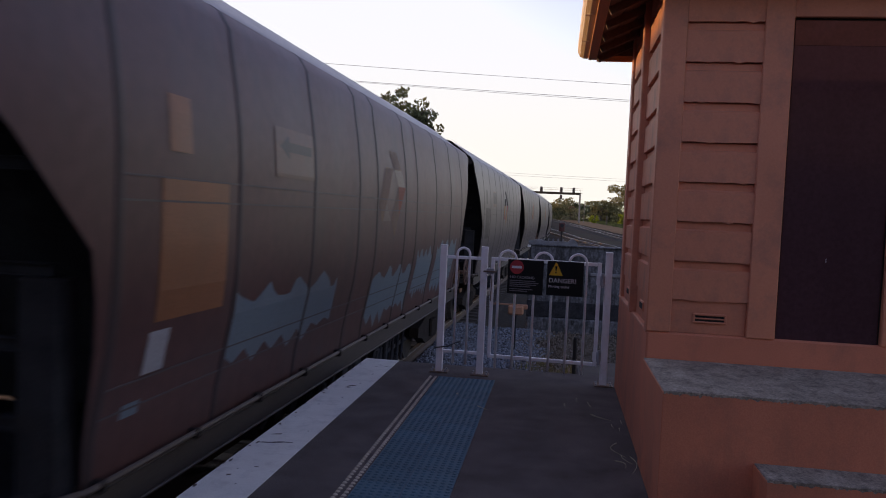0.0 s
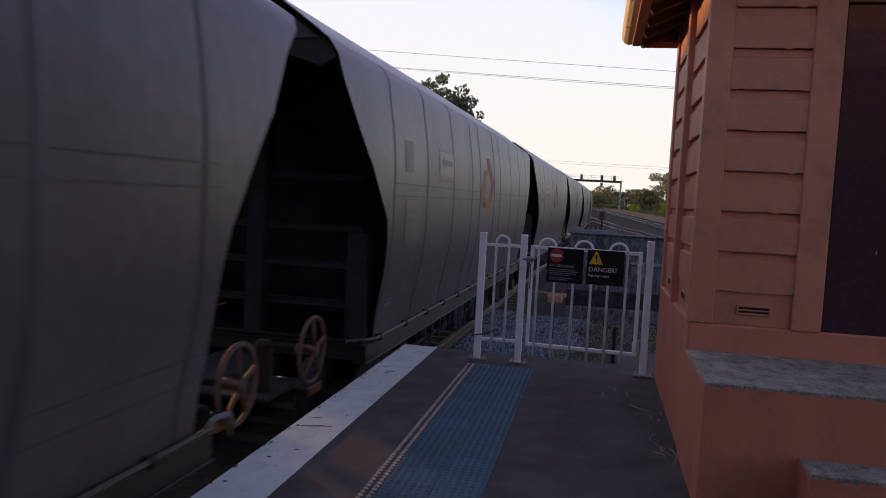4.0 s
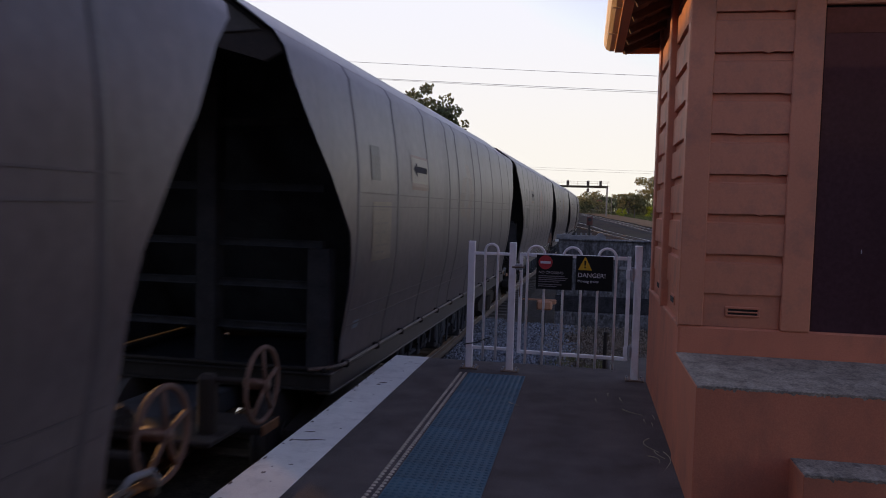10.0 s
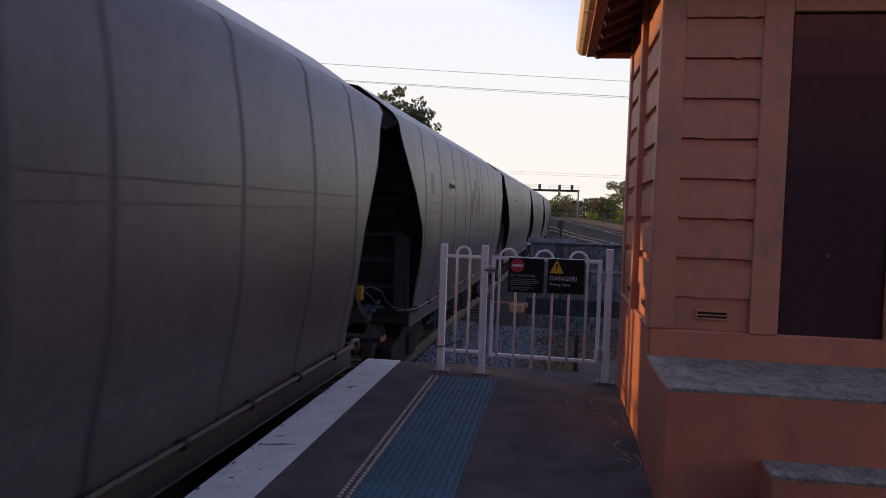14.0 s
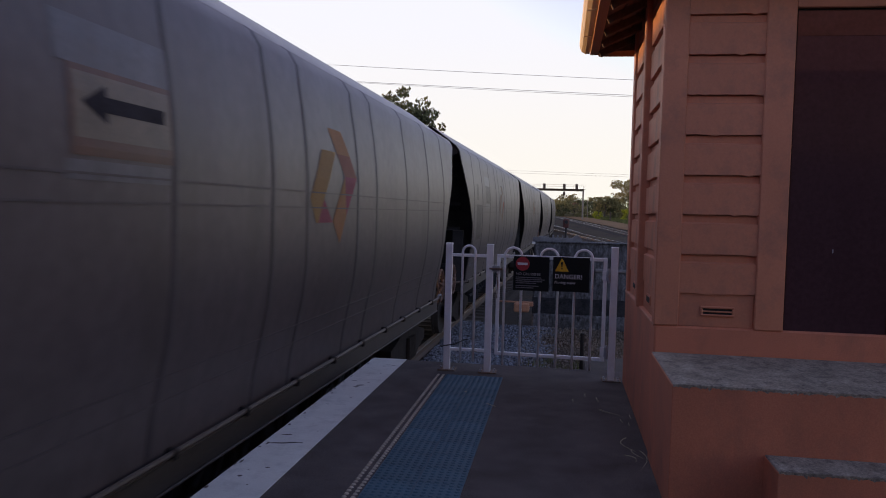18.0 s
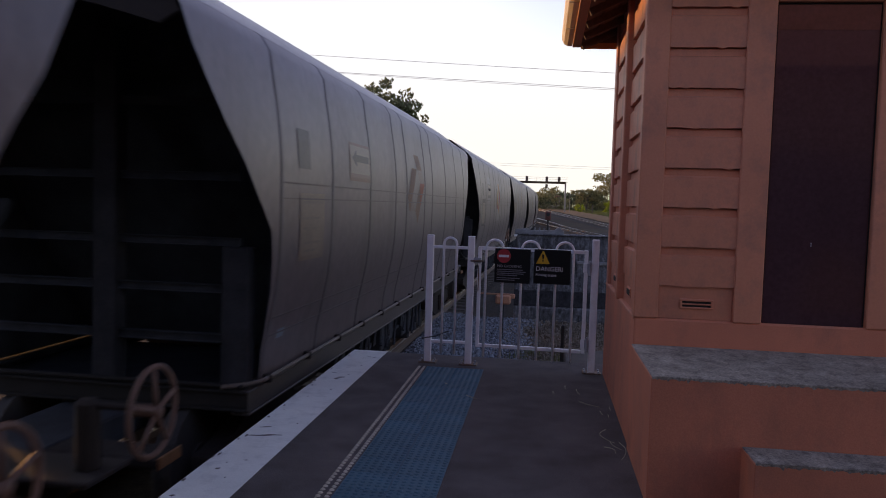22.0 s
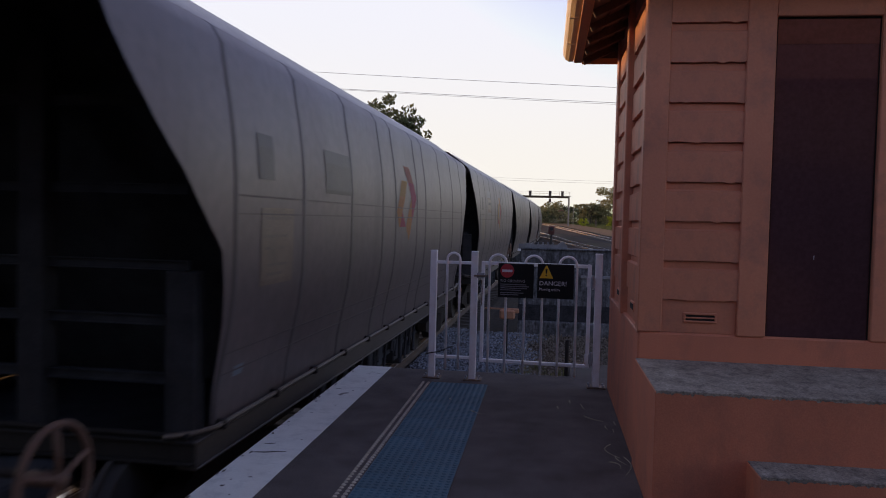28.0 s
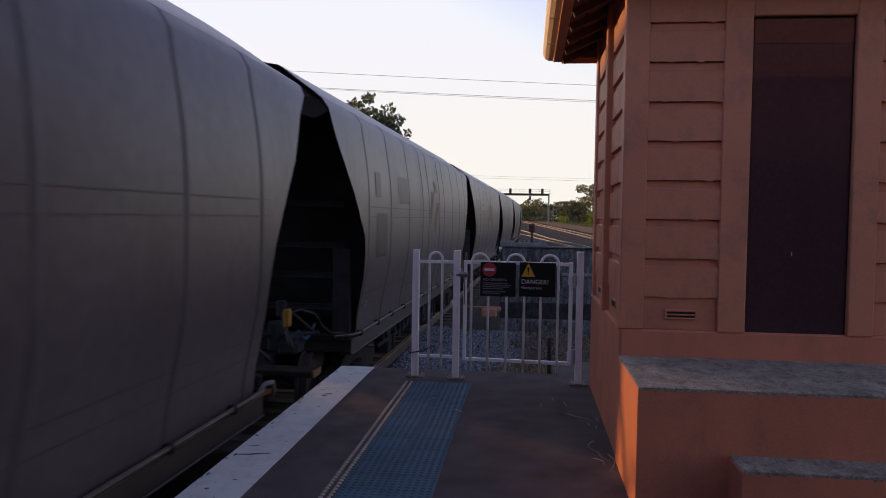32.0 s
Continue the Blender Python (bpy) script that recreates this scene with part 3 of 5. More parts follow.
# ---------------------------------------------------------------- the grain train
# half section of a wagon body: half width, height over the platform
SECTION = ((1.285, 0.085), (1.315, 0.35), (1.365, 0.60), (1.415, 0.85), (1.442, 1.10), (1.45, 1.35), (1.45, 1.85), (1.432, 2.10), (1.40, 2.35), (1.365, 2.55),
           (1.332, 2.76), (1.26, 2.875), (1.18, 2.925), (0.80, 3.205), (0.45, 3.265), (0.0, 3.28))
CREASE = 2.925              # where the side folds into the roof
LEAD = ((0.085, 0.2), (0.62, 0.13), (1.16, 0.05), (1.4, 0.0), (1.67, -0.28), (2.0, -0.72), (2.45, -1.12), (2.85, -1.3), (3.34, -1.40))
REAR = ((0.085, 12.03), (0.62, 12.02), (1.0, 11.99), (1.5, 12.17), (1.86, 12.45), (2.2, 12.75), (2.48, 12.92), (2.85, 13.30), (3.34, 13.45))
RIBS = (0.22, 1.63, 3.15, 4.56, 5.30, 6.78, 7.52, 9.03, 10.5, 11.8)


def along(table, z):
    return float(np.interp(z, [a for a, _ in table], [b for _, b in table]))


def half_width(z):
    return float(np.interp(z, [b for _, b in SECTION], [a for a, _ in SECTION]))


def up(z):
    """A height over the platform as a height over the rail, a wagon's own base."""
    return z - RAIL


def skin(u, z, off=0.0):
    """A point of the wagon's platform side, off metres proud of it."""
    z = min(z, 3.0)
    a, b = half_width(z - 0.03), half_width(z + 0.03)
    n = Vector((0.06, 0, a - b)).normalized()
    return Vector((half_width(z) + off * n.x, u, up(z) + off * n.z))


def roof_fall(u, z):
    """How far the roof sheet falls off towards the rear tip."""
    return 0.055 * max(0.0, (u - 12.0) / 1.45) ** 1.5 if z > CREASE + 0.01 else 0.0


def body_mesh():
    bm = bmesh.new()
    pts = []
    for w, z in SECTION:
        pts.append((w, z))
    full = pts + [(-w, z) for w, z in pts[-2::-1]]
    strips, rows = [], []
    for w, z in full:
        a, b = along(LEAD, z), along(REAR, z)
        n = 28
        ys = [a + (b - a) * k / n for k in range(n + 1)]
        # the thin sheet is a little dished between its ribs, and the roof falls away at the rear
        row = [(w - (0.002 * abs(noise.noise((y * 0.8, z * 1.3, 2.0))) + 0.002 * math.sin(y * 2.1) ** 2) * (1 if w > 0 else -1) * (0.4 < z < 2.7), y, up(z) - roof_fall(y, z)) for y in ys]
        rows.append([bm.verts.new(c) for c in row])
        if z == CREASE:                 # two rows, so that the fold stays sharp
            strips.append(rows)
            rows = [[bm.verts.new(c) for c in row]]
    strips.append(rows)
    for rows in strips:
        for r, q in zip(rows, rows[1:]):
            for k in range(len(r) - 1):
                bm.faces.new((r[k], r[k + 1], q[k + 1], q[k]))
    bmesh.ops.recalc_face_normals(bm, faces=bm.faces[:])
    return bm


def slope(z, sign):
    """How far along the hopper's sloping end sheet stands at a height; sign: the way out."""
    return float(np.interp(z, (0.0, 2.6, 3.2), (1.9, 0.32, 0.25) if sign < 0 else (10.2, 11.77, 11.85)))


def end_sheet(sign):
    """The sloping end sheet of the hopper, far behind the rim."""
    bm = bmesh.new()
    prev = None
    for w, z in SECTION[:-1]:
        row = [bm.verts.new((s * (w - 0.03), slope(z, sign), up(z))) for s in (-1, 1)]
        if prev:
            bm.faces.new((prev[0], prev[1], row[1], row[0]))
        prev = row
    bmesh.ops.recalc_face_normals(bm, faces=bm.faces[:])
    return bm


def liner_mesh(table, sign):
    """Lining added from rim to end sheet; its dark colour carries the recess's shade."""
    bm = bmesh.new()
    full = list(SECTION) + [(-w, z) for w, z in SECTION[-2::-1]]
    prev = None
    for w, z in full:
        k = (1 if w > 0 else -1) * 0.025 if abs(w) > 0.5 else 0.0
        d = 0.03 if abs(w) < 1.1 else 0.0
        row = [bm.verts.new((w - k, along(table, z) - sign * 0.012, up(z) - d)), bm.verts.new((w - k, slope(z, sign), up(z) - d))]
        if prev:
            bm.faces.new((prev[0], prev[1], row[1], row[0]))
        prev = row
    bmesh.ops.recalc_face_normals(bm, faces=bm.faces[:])
    return bm


def roof_end_mesh(u):
    """The plate that closes the roof's end, with an arched lower edge."""
    top = [(w - 0.02, up(z) - 0.02) for w, z in SECTION[10:]]
    top = top + [(-x, z) for x, z in top[-2::-1]]
    arch = [(-1.16 + 2.32 * k / 12, up(2.66) + 0.22 * math.sin(math.pi * k / 12)) for k in range(13)]
    return extrude_outline(top + arch, 0.03, "y", u)


def roof_lip_mesh(u):
    """A pale gusset high up under the roof's tip."""
    top = [(w - 0.05, up(z) - 0.03) for w, z in SECTION[12:]]
    top = top + [(-x, z) for x, z in top[-2::-1]]
    return extrude_outline(top + [(-0.95, up(2.88)), (0.95, up(2.88))], 0.02, "y", u)


def roof_sheet_mesh():
    """Sheet that folds over the roof's shoulder, paler to paint the light there."""
    bm = bmesh.new()
    prev = None
    for w, z in ((1.205, 2.912), (1.183, 2.935), (0.80, 3.213), (0.45, 3.273), (0.3, 3.279)):
        ys = [along(LEAD, z) + 0.03 + (along(REAR, z) - along(LEAD, z) - 0.06) * k / 24 for k in range(25)]
        row = [bm.verts.new((w, y, up(z) - roof_fall(y, z + 0.05))) for y in ys]
        if prev:
            for a in range(24):
                bm.faces.new((prev[a], prev[a + 1], row[a + 1], row[a]))
        prev = row
    bmesh.ops.recalc_face_normals(bm, faces=bm.faces[:])
    return bm


def strip_along(z, u0, u1, off, tall):
    """A flat bar laid lengthwise on the side."""
    bm = bmesh.new()
    a, b = skin(0, z - tall / 2, 0.0), skin(0, z + tall / 2, 0.0)
    c, d = skin(0, z + tall / 2, off), skin(0, z - tall / 2, off)
    lo, hi = ([bm.verts.new((p.x, u, p.z)) for p in (a, b, c, d)] for u in (u0, u1))
    for k in range(4):
        bm.faces.new((lo[k], lo[(k + 1) % 4], hi[(k + 1) % 4], hi[k]))
    bm.faces.new(lo), bm.faces.new(hi)
    bmesh.ops.recalc_face_normals(bm, faces=bm.faces[:])
    return bm


def rib_mesh(u, wide=0.085, off=0.005):
    """A rib that runs up one side and over the roof to the other."""
    bm = bmesh.new()
    pts = [p for p in SECTION]
    full = pts + [(-w, z) for w, z in pts[-2::-1]]
    prev = None
    for w, z in full:
        s = 1 if w >= 0 else -1
        nx, nz = (s, 0.12) if z < 2.8 else (s * 0.6, 0.8) if z < 3.0 else (0, 1)
        k = off / math.hypot(nx, nz)
        lean = max(0.0, along(LEAD, z) + 0.05 - u)
        row = [bm.verts.new((w, u - wide / 2 + lean, up(z))), bm.verts.new((w + nx * k, u - wide / 4 + lean, up(z) + nz * k)),
               bm.verts.new((w + nx * k, u + wide / 4 + lean, up(z) + nz * k)), bm.verts.new((w, u + wide / 2 + lean, up(z)))]
        if prev:
            for i in range(3):
                bm.faces.new((prev[i], prev[i + 1], row[i + 1], row[i]))
        prev = row
    bmesh.ops.recalc_face_normals(bm, faces=bm.faces[:])
    return bm


def painted(outline, off=0.003):
    """A painted shape on the platform side: corners of (metres along, height)."""
    bm = bmesh.new()
    bm.faces.new([bm.verts.new((0, u, z)) for u, z in outline])
    bmesh.ops.triangulate(bm, faces=bm.faces[:])
    for w, z in SECTION[:12]:
        bmesh.ops.bisect_plane(bm, geom=bm.verts[:] + bm.edges[:] + bm.faces[:], plane_co=(0, 0, z), plane_no=(0, 0, 1))
    for v in bm.verts:
        v.co = skin(v.co.y, v.co.z, off)
    bmesh.ops.recalc_face_normals(bm, faces=bm.faces[:])
    if sum(f.normal.x for f in bm.faces) < 0:
        bmesh.ops.reverse_faces(bm, faces=bm.faces[:])
    return bm


def rect(u0, u1, z0, z1):
    return [(u0, z0), (u1, z0), (u1, z1), (u0, z1)]


_shared = {}


def shared(key, make, mat, smooth=False):
    """The mesh under that key, made once and used by every wagon."""
    if key not in _shared:
        bm = make()
        me = bpy.data.meshes.new(key)
        bm.normal_update()
        bm.to_mesh(me)
        bm.free()
        me.materials.append(M[mat])
        for p in me.polygons:
            p.use_smooth = smooth
        _shared[key] = me
    return _shared[key]


def hang(name, key, make, mat, parent, at=(0, 0, 0), turn=(0, 0, 0), smooth=False, label=""):
    ob = piece(name, shared(key, make, mat, smooth), parent, at, turn)
    if label:
        tagged(ob, label)
    return ob


def handwheel_mesh():
    bm = bmesh.new()
    n = 28
    add_tube(bm, [(0, 0.27 * math.cos(2 * math.pi * k / n), 0.27 * math.sin(2 * math.pi * k / n)) for k in range(n)], 0.019, 8, True)
    for k in range(5):
        a = 2 * math.pi * k / 5 + 0.3
        add_rod(bm, (0.02, 0.03 * math.cos(a), 0.03 * math.sin(a)), (0, 0.26 * math.cos(a), 0.26 * math.sin(a)), 0.016, 6)
    add_rod(bm, (-0.14, 0, 0), (0.05, 0, 0), 0.04, 10)
    return bm


def wheel_mesh(s):
    bm = bmesh.new()
    add_rod(bm, (s * 0.68, 0, 0.46), (s * 0.72, 0, 0.46), 0.485, 28)
    add_rod(bm, (s * 0.71, 0, 0.46), (s * 0.82, 0, 0.46), 0.46, 28)
    add_rod(bm, (s * 0.80, 0, 0.46), (s * 0.84, 0, 0.46), 0.13, 14)
    return bm


def side_frame_mesh():
    bm = extrude_outline([(-1.2, 0.42), (-1.2, 0.58), (-0.75, 0.66), (-0.35, 0.83), (0.35, 0.83), (0.75, 0.66), (1.2, 0.58), (1.2, 0.42), (0.85, 0.36), (0.5, 0.22), (-0.5, 0.22), (-0.85, 0.36)], 0.16, "x", -0.08)
    for u in (-0.16, -0.05, 0.06, 0.17):
        add_rod(bm, (0.1, u, 0.30), (0.1, u, 0.62), 0.05, 8)
    return bm


def gear_mesh():
    """Brake rigging and discharge gear that hangs under the sill."""
    bm = bmesh.new()
    rng = random.Random(8)
    for k in range(16):
        u = 2.9 + 0.36 * k + rng.uniform(-0.14, 0.14)
        z = rng.uniform(0.22, 0.62)
        add_box(bm, (rng.uniform(0.6, 0.95), u, z), (rng.uniform(1.0, 1.16), u + rng.uniform(0.05, 0.34), rng.uniform(0.7, 0.86)), 0.02)
        add_rod(bm, (1.15, u, z + 0.1), (1.12, u + 0.25, 0.8), 0.022, 6)
    add_rod(bm, (1.05, 2.6, 0.55), (1.05, 8.9, 0.55), 0.03, 8)
    return bm


def hopper_mesh():
    bm = bmesh.new()
    for u in (3.4, 5.8, 8.2):
        lo = [bm.verts.new((x, y, 0.32)) for x, y in ((-0.6, u - 0.45), (0.6, u - 0.45), (0.6, u + 0.45), (-0.6, u + 0.45))]
        hi = [bm.verts.new((x, y, 1.15)) for x, y in ((-1.1, u - 1.1), (1.1, u - 1.1), (1.1, u + 1.1), (-1.1, u + 1.1))]
        bm.faces.new(lo)
        for k in range(4):
            bm.faces.new((lo[k], lo[(k + 1) % 4], hi[(k + 1) % 4], hi[k]))
    bmesh.ops.recalc_face_normals(bm, faces=bm.faces[:])
    return bm


def end_post_mesh():
    """The middle post of an end and the short one by the platform side, at the end's own origin."""
    bm = bmesh.new()
    add_box(bm, (-0.10, -0.09, up(0.0)), (0.10, 0.09, up(2.92)), 0.01)
    add_box(bm, (1.02, -0.10, up(0.0)), (1.24, 0.07, up(1.2)), 0.01)
    return bm


def end_beam_mesh(z):
    """One cross beam of an end: a channel with its flanges outwards."""
    bm = bmesh.new()
    add_box(bm, (-1.15, -0.03, up(z)), (1.15, 0.02, up(z + 0.07)), 0.006)
    for dz in (0.0, 0.062):
        add_box(bm, (-1.15, -0.055, up(z + dz)), (1.15, -0.025, up(z + dz + 0.008)), 0.002)
    return bm


def brace_mesh(sign, s):
    return add_rod(bmesh.new(), (s * 0.95, sign * 1.15, up(0.02)), (s * 0.95, 0.0, up(1.5)), 0.055, 8)


def hose_mesh(sign):
    bm = bmesh.new()
    add_tube(bm, [(0.82, sign * 0.75, up(0.50)), (0.9, sign * 0.5, up(0.53)), (0.98, sign * 0.2, up(0.44)), (1.02, sign * 0.05, up(0.28)), (1.08, -sign * 0.15, up(0.17)), (1.2, -sign * 0.42, up(0.13))], 0.014, 7)
    for x, h in ((0.95, 0.35), (0.45, 0.25)):
        pts = [(x - 0.25 * math.sin(math.pi * k / 12), sign * 0.95 * k / 12, up(0.15) + h * math.sin(math.pi * k / 12) * (1 if x > 0.9 else 0.6)) for k in range(13)]
        add_tube(bm, pts, 0.022, 7)
    return bm


def valve_mesh():
    bm = bmesh.new()
    add_box(bm, (0.62, -0.22, up(0.0)), (0.86, 0.10, up(0.16)), 0.03)
    add_rod(bm, (0.74, -0.2, up(0.12)), (0.74, 0.22, up(0.12)), 0.10, 12)
    add_box(bm, (0.45, -0.08, up(0.0)), (0.6, 0.08, up(0.36)), 0.03)
    add_rod(bm, (0.6, 0, up(0.42)), (0.6, 0, up(0.6)), 0.06, 10)
    add_rod(bm, (0.2, -0.2, up(0.2)), (1.0, 0.2, up(0.2)), 0.03, 8)
    return bm


# two interlocked chevrons, limb by limb
LOGO = (((5.88, 2.32), (6.27, 2.32), (6.50, 2.10), (6.10, 2.10)),
        ((6.10, 2.10), (6.50, 2.10), (6.70, 1.90), (6.30, 1.90)),
        ((6.30, 1.90), (6.70, 1.90), (6.36, 1.53)),
        ((6.30, 1.90), (6.36, 1.53), (6.17, 1.27), (5.95, 1.48)),
        ((5.67, 2.11), (6.05, 2.11), (5.87, 1.89), (5.50, 1.89)),
        ((5.50, 1.89), (5.87, 1.89), (5.70, 1.68), (5.34, 1.68)),
        ((5.34, 1.68), (5.70, 1.68), (5.55, 1.47), (5.50, 1.47)),
        ((5.70, 1.68), (5.94, 1.47), (5.55, 1.47)))
LOGO_EDGES = (rect(5.87, 6.27, 2.322, 2.338), rect(5.66, 6.05, 2.112, 2.126))
LOGO_COLOURS = {"bright": ("logo_red", "logo_pink", "logo_pink", "logo_orange", "logo_yellow", "logo_orange", "logo_orange", "logo_pink"),
                "ochre": ("logo_orange", "logo_red", "logo_pink", "logo_orange", "logo_yellow", "logo_yellow", "logo_yellow", "logo_pink"),
                "part_black": ("logo_black", "logo_black", "logo_pink", "logo_orange", "logo_black", "logo_orange", "logo_orange", "logo_pink"),
                "black": ("logo_black", "logo_black", "logo_wine", "logo_wine", "logo_black", "logo_black", "logo_black", "logo_wine"),
                "faded": ("logo_faded", "logo_worn", "logo_red", "logo_faded", "logo_faded", "logo_faded", "logo_faded", "logo_worn"),
                "mixed": ("logo_black", "logo_wine", "logo_pink", "logo_orange", "logo_yellow", "logo_orange", "logo_wine", "logo_pink"),
                "blush": ("logo_blush",) * 8,
                "outline": ("logo_worn",) * 8}


def make_wagon(number, brown=False, logo="bright", panels="tan"):
    """One covered hopper; its origin is on the rail at the lead edge of its side, and it runs towards -y."""
    wheels_lead = number % 2 == 1
    label = "weathered brown covered grain hopper wagon with pale blue overpaint patches" if brown else "dusty grey covered grain hopper wagon, rolling in a long train"
    w = thing("hopper_wagon", (0, 0, 0), label, "freight wagon", "wagons of the train")
    paint = "wagon_brown" if brown else "wagon"
    body = hang("body", "body_" + paint, body_mesh, paint, w, smooth=True)
    for key, table, sign, u in (("lead", LEAD, -1, -1.22), ("rear", REAR, 1, 13.2)):
        hang("end_sheet", "end_sheet_" + key, lambda: end_sheet(sign), "shade_dark", w, label="sloping hopper end sheet, the recess's shade in its dark colour")
        hang("inner_lining", "liner_" + key, lambda: liner_mesh(table, sign), "shade_dark", w)
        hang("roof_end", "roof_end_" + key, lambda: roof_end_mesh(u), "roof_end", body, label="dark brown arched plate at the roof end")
        hang("roof_lip", "roof_lip_" + key, lambda: roof_lip_mesh(u + 0.02 * sign), "sill", body, label="dull brown gusset under the roof's tip")
    for u in RIBS:
        hang("rib", f"rib_{u}_{paint}", lambda: rib_mesh(u), "rib_" + paint, body, smooth=True)
    for z in (0.47, 0.62, 1.60, 1.73):
        hang("seam", f"seam_{z}", lambda: strip_along(z, 0.2, 11.95, 0.0035, 0.012), "seam", body)
    hang("roof_sheet", "roof_sheet", roof_sheet_mesh, "lit_roof_grey", body, smooth=True, label="folded roof sheet, paler for the light on the roof")
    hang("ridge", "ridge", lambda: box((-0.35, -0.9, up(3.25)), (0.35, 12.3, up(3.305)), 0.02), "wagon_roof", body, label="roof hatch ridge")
    # far side gets a shaded copy of the sill's colour, muting sunlight there
    for s, side_name in ((1, "near"), (-1, "far")):
        sill = hang("side_sill", "sill_" + side_name, lambda: box((s * 1.265, -0.02, up(-0.10)), (s * 1.295, 12.25, up(0.06)), 0.004), "sill" if s > 0 else "shade_dark", w, label="grimy steel side sill")
        hang("sill_flange", "sill_top_" + side_name, lambda: box((s * 1.15, -0.05, up(0.06)), (s * 1.31, 12.28, up(0.08)), 0.006), "sill" if s > 0 else "shade_dark", sill)
        hang("sill_flange", "sill_foot_" + side_name, lambda: box((s * 1.15, -0.02, up(-0.12)), (s * 1.31, 12.25, up(-0.10)), 0.006), "sill" if s > 0 else "shade_dark", sill)
        hang("sill_pipe", "sill_pipe_" + side_name, lambda: tube([(s * (1.335 - (0.22 if k == 0 else 0.07 if k == 1 else 0)), (-0.12, 0.02, 0.2)[k] if k < 3 else 11.95 * (k - 2) / 8 + 0.2, up(0.122)) for k in range(11)], 0.019, 8), "pipe" if s > 0 else "shade_dark", w, label="grimy pipe along the sill")
    for k in range(12):
        hang("bracket", "pipe_bracket", lambda: box((1.28, -0.02, up(0.08)), (1.362, 0.02, up(0.148)), 0.008), "underframe", w, (0, 0.3 + 1.02 * k, 0))
    hang("hopper", "hoppers", hopper_mesh, "underframe", w, label="discharge hoppers under the body")
    # rigging and centre sill darkened: shade under the body is in the colour
    hang("brake_gear", "gear", gear_mesh, "shade_dark", w, label="grimy brake rigging")
    hang("centre_sill", "centre_sill", lambda: box((-0.32, -1.35, up(-0.34)), (0.32, 13.43, up(-0.12)), 0.02), "shade_dark", w)
    for table, u, sign, name in ((LEAD, 0.18, -1, "lead"), (REAR, 11.91, 1, "rear")):
        e = 0.0 if name == "lead" else 12.22
        end_sill = hang("end_sill", "end_sill", lambda: box((-1.29, -0.03, up(-0.065)), (1.29, 0.03, up(0.06)), 0.006), "sill_shaded", w, (0, e, 0), label="steel end sill across the wagon")
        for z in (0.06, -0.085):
            hang("sill_flange", f"end_flange_{z}", lambda: box((-1.29, -0.06, up(z)), (1.29, 0.06, up(z + 0.02)), 0.005), "sill_shaded", end_sill)
        # plate added to hide the sunlit wheels; shade is in its colour
        hang("end_floor", "end_floor", lambda: box((-1.26, -1.0, up(-0.03)), (1.26, 1.0, up(-0.01))), "shade_dark", w, (0, e - sign * 1.08, 0), label="dark floor plate added under the end sheet to cover the sunlit wheels")
        hang("end_pipe", "end_pipe", lambda: rod((-1.25, 0, up(0.11)), (1.25, 0, up(0.11)), 0.02, 8), "sill_shaded", w, (0, e + sign * 0.03, 0))
        posts = hang("end_frame", "end_frame", end_post_mesh, "end_steel", w, (0, u + sign * 0.02, 0), label="steel end frame, darkened for the shade in the gap")
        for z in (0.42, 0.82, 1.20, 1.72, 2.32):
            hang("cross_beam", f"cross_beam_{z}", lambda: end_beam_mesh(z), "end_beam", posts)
        for s in (-1,):
            hang("brace", f"brace_{name}_{s}", lambda: brace_mesh(sign, s), "shade_dark", w, (0, u, 0))
        hang("headstock", "headstock", lambda: box((-0.62, -0.06, up(-0.36)), (0.62, 0.06, up(-0.14)), 0.02), "underframe", w, (0, u + sign * 1.5, 0))
        hang("coupler", "coupler", lambda: add_box(add_rod(bmesh.new(), (0, -0.3, 0.88), (0, 0.3, 0.88), 0.09, 10), (-0.16, -0.14, 0.74), (0.16, 0.14, 1.02), 0.04), "underframe", w, (0, u + sign * 1.68, 0))
        if (name == "lead") == wheels_lead:
            hang("handwheel", "handwheel", handwheel_mesh, "handwheel", w, (1.30, -1.48 if name == "lead" else 12.55, up(0.30)), smooth=True, label="rusty pinkish brake handwheel")
            hang("brake_stand", "brake_stand", lambda: add_rod(add_box(add_box(bmesh.new(), (0.78, -0.06, up(-0.12)), (0.92, 0.06, up(0.34)), 0.03), (-0.5, -0.24, up(-0.14)), (1.0, 0.24, up(-0.10)), 0.01), (0.8, 0, up(0.30)), (1.22, 0, up(0.30)), 0.025, 8), "stand", w, (0, -1.44 if name == "lead" else 12.55, 0), label="brown brake stand on a narrow plate")
        else:
            hang("hose", "hose_" + name, lambda: hose_mesh(sign), "hose", w, (0, u + sign * 0.5, 0), smooth=True)
            hang("valve", "valve", valve_mesh, "shade_dark", w, (0, u + sign * 0.8, 0), label="brake valve gear on the end deck")
            if name == "lead":
                hang("valve_box", "valve_box", lambda: box((0.95, -0.05, up(0.26)), (1.02, 0.05, up(0.46)), 0.012), "tag_yellow", w, (-0.16, u - 1.25, 0.1), label="small yellow box")
                hang("air_pipe", "air_pipe", lambda: tube([(1.05, 0.1 + 0.1 * k, up(0.22) - 0.12 * math.sin(math.pi * k / 6)) for k in range(7)], 0.02, 6), "hose_blue", w, (-0.16, u - 1.15, 0.06), label="blue air hose")
    hang("corner_tip", "corner_tip", lambda: tube([(1.24, 12.26, up(0.05)), (1.27, 12.42, up(0.055)), (1.26, 12.56, up(0.02))], 0.028, 8), "orange_steel", w, smooth=True, label="rust-orange bar end at the corner")
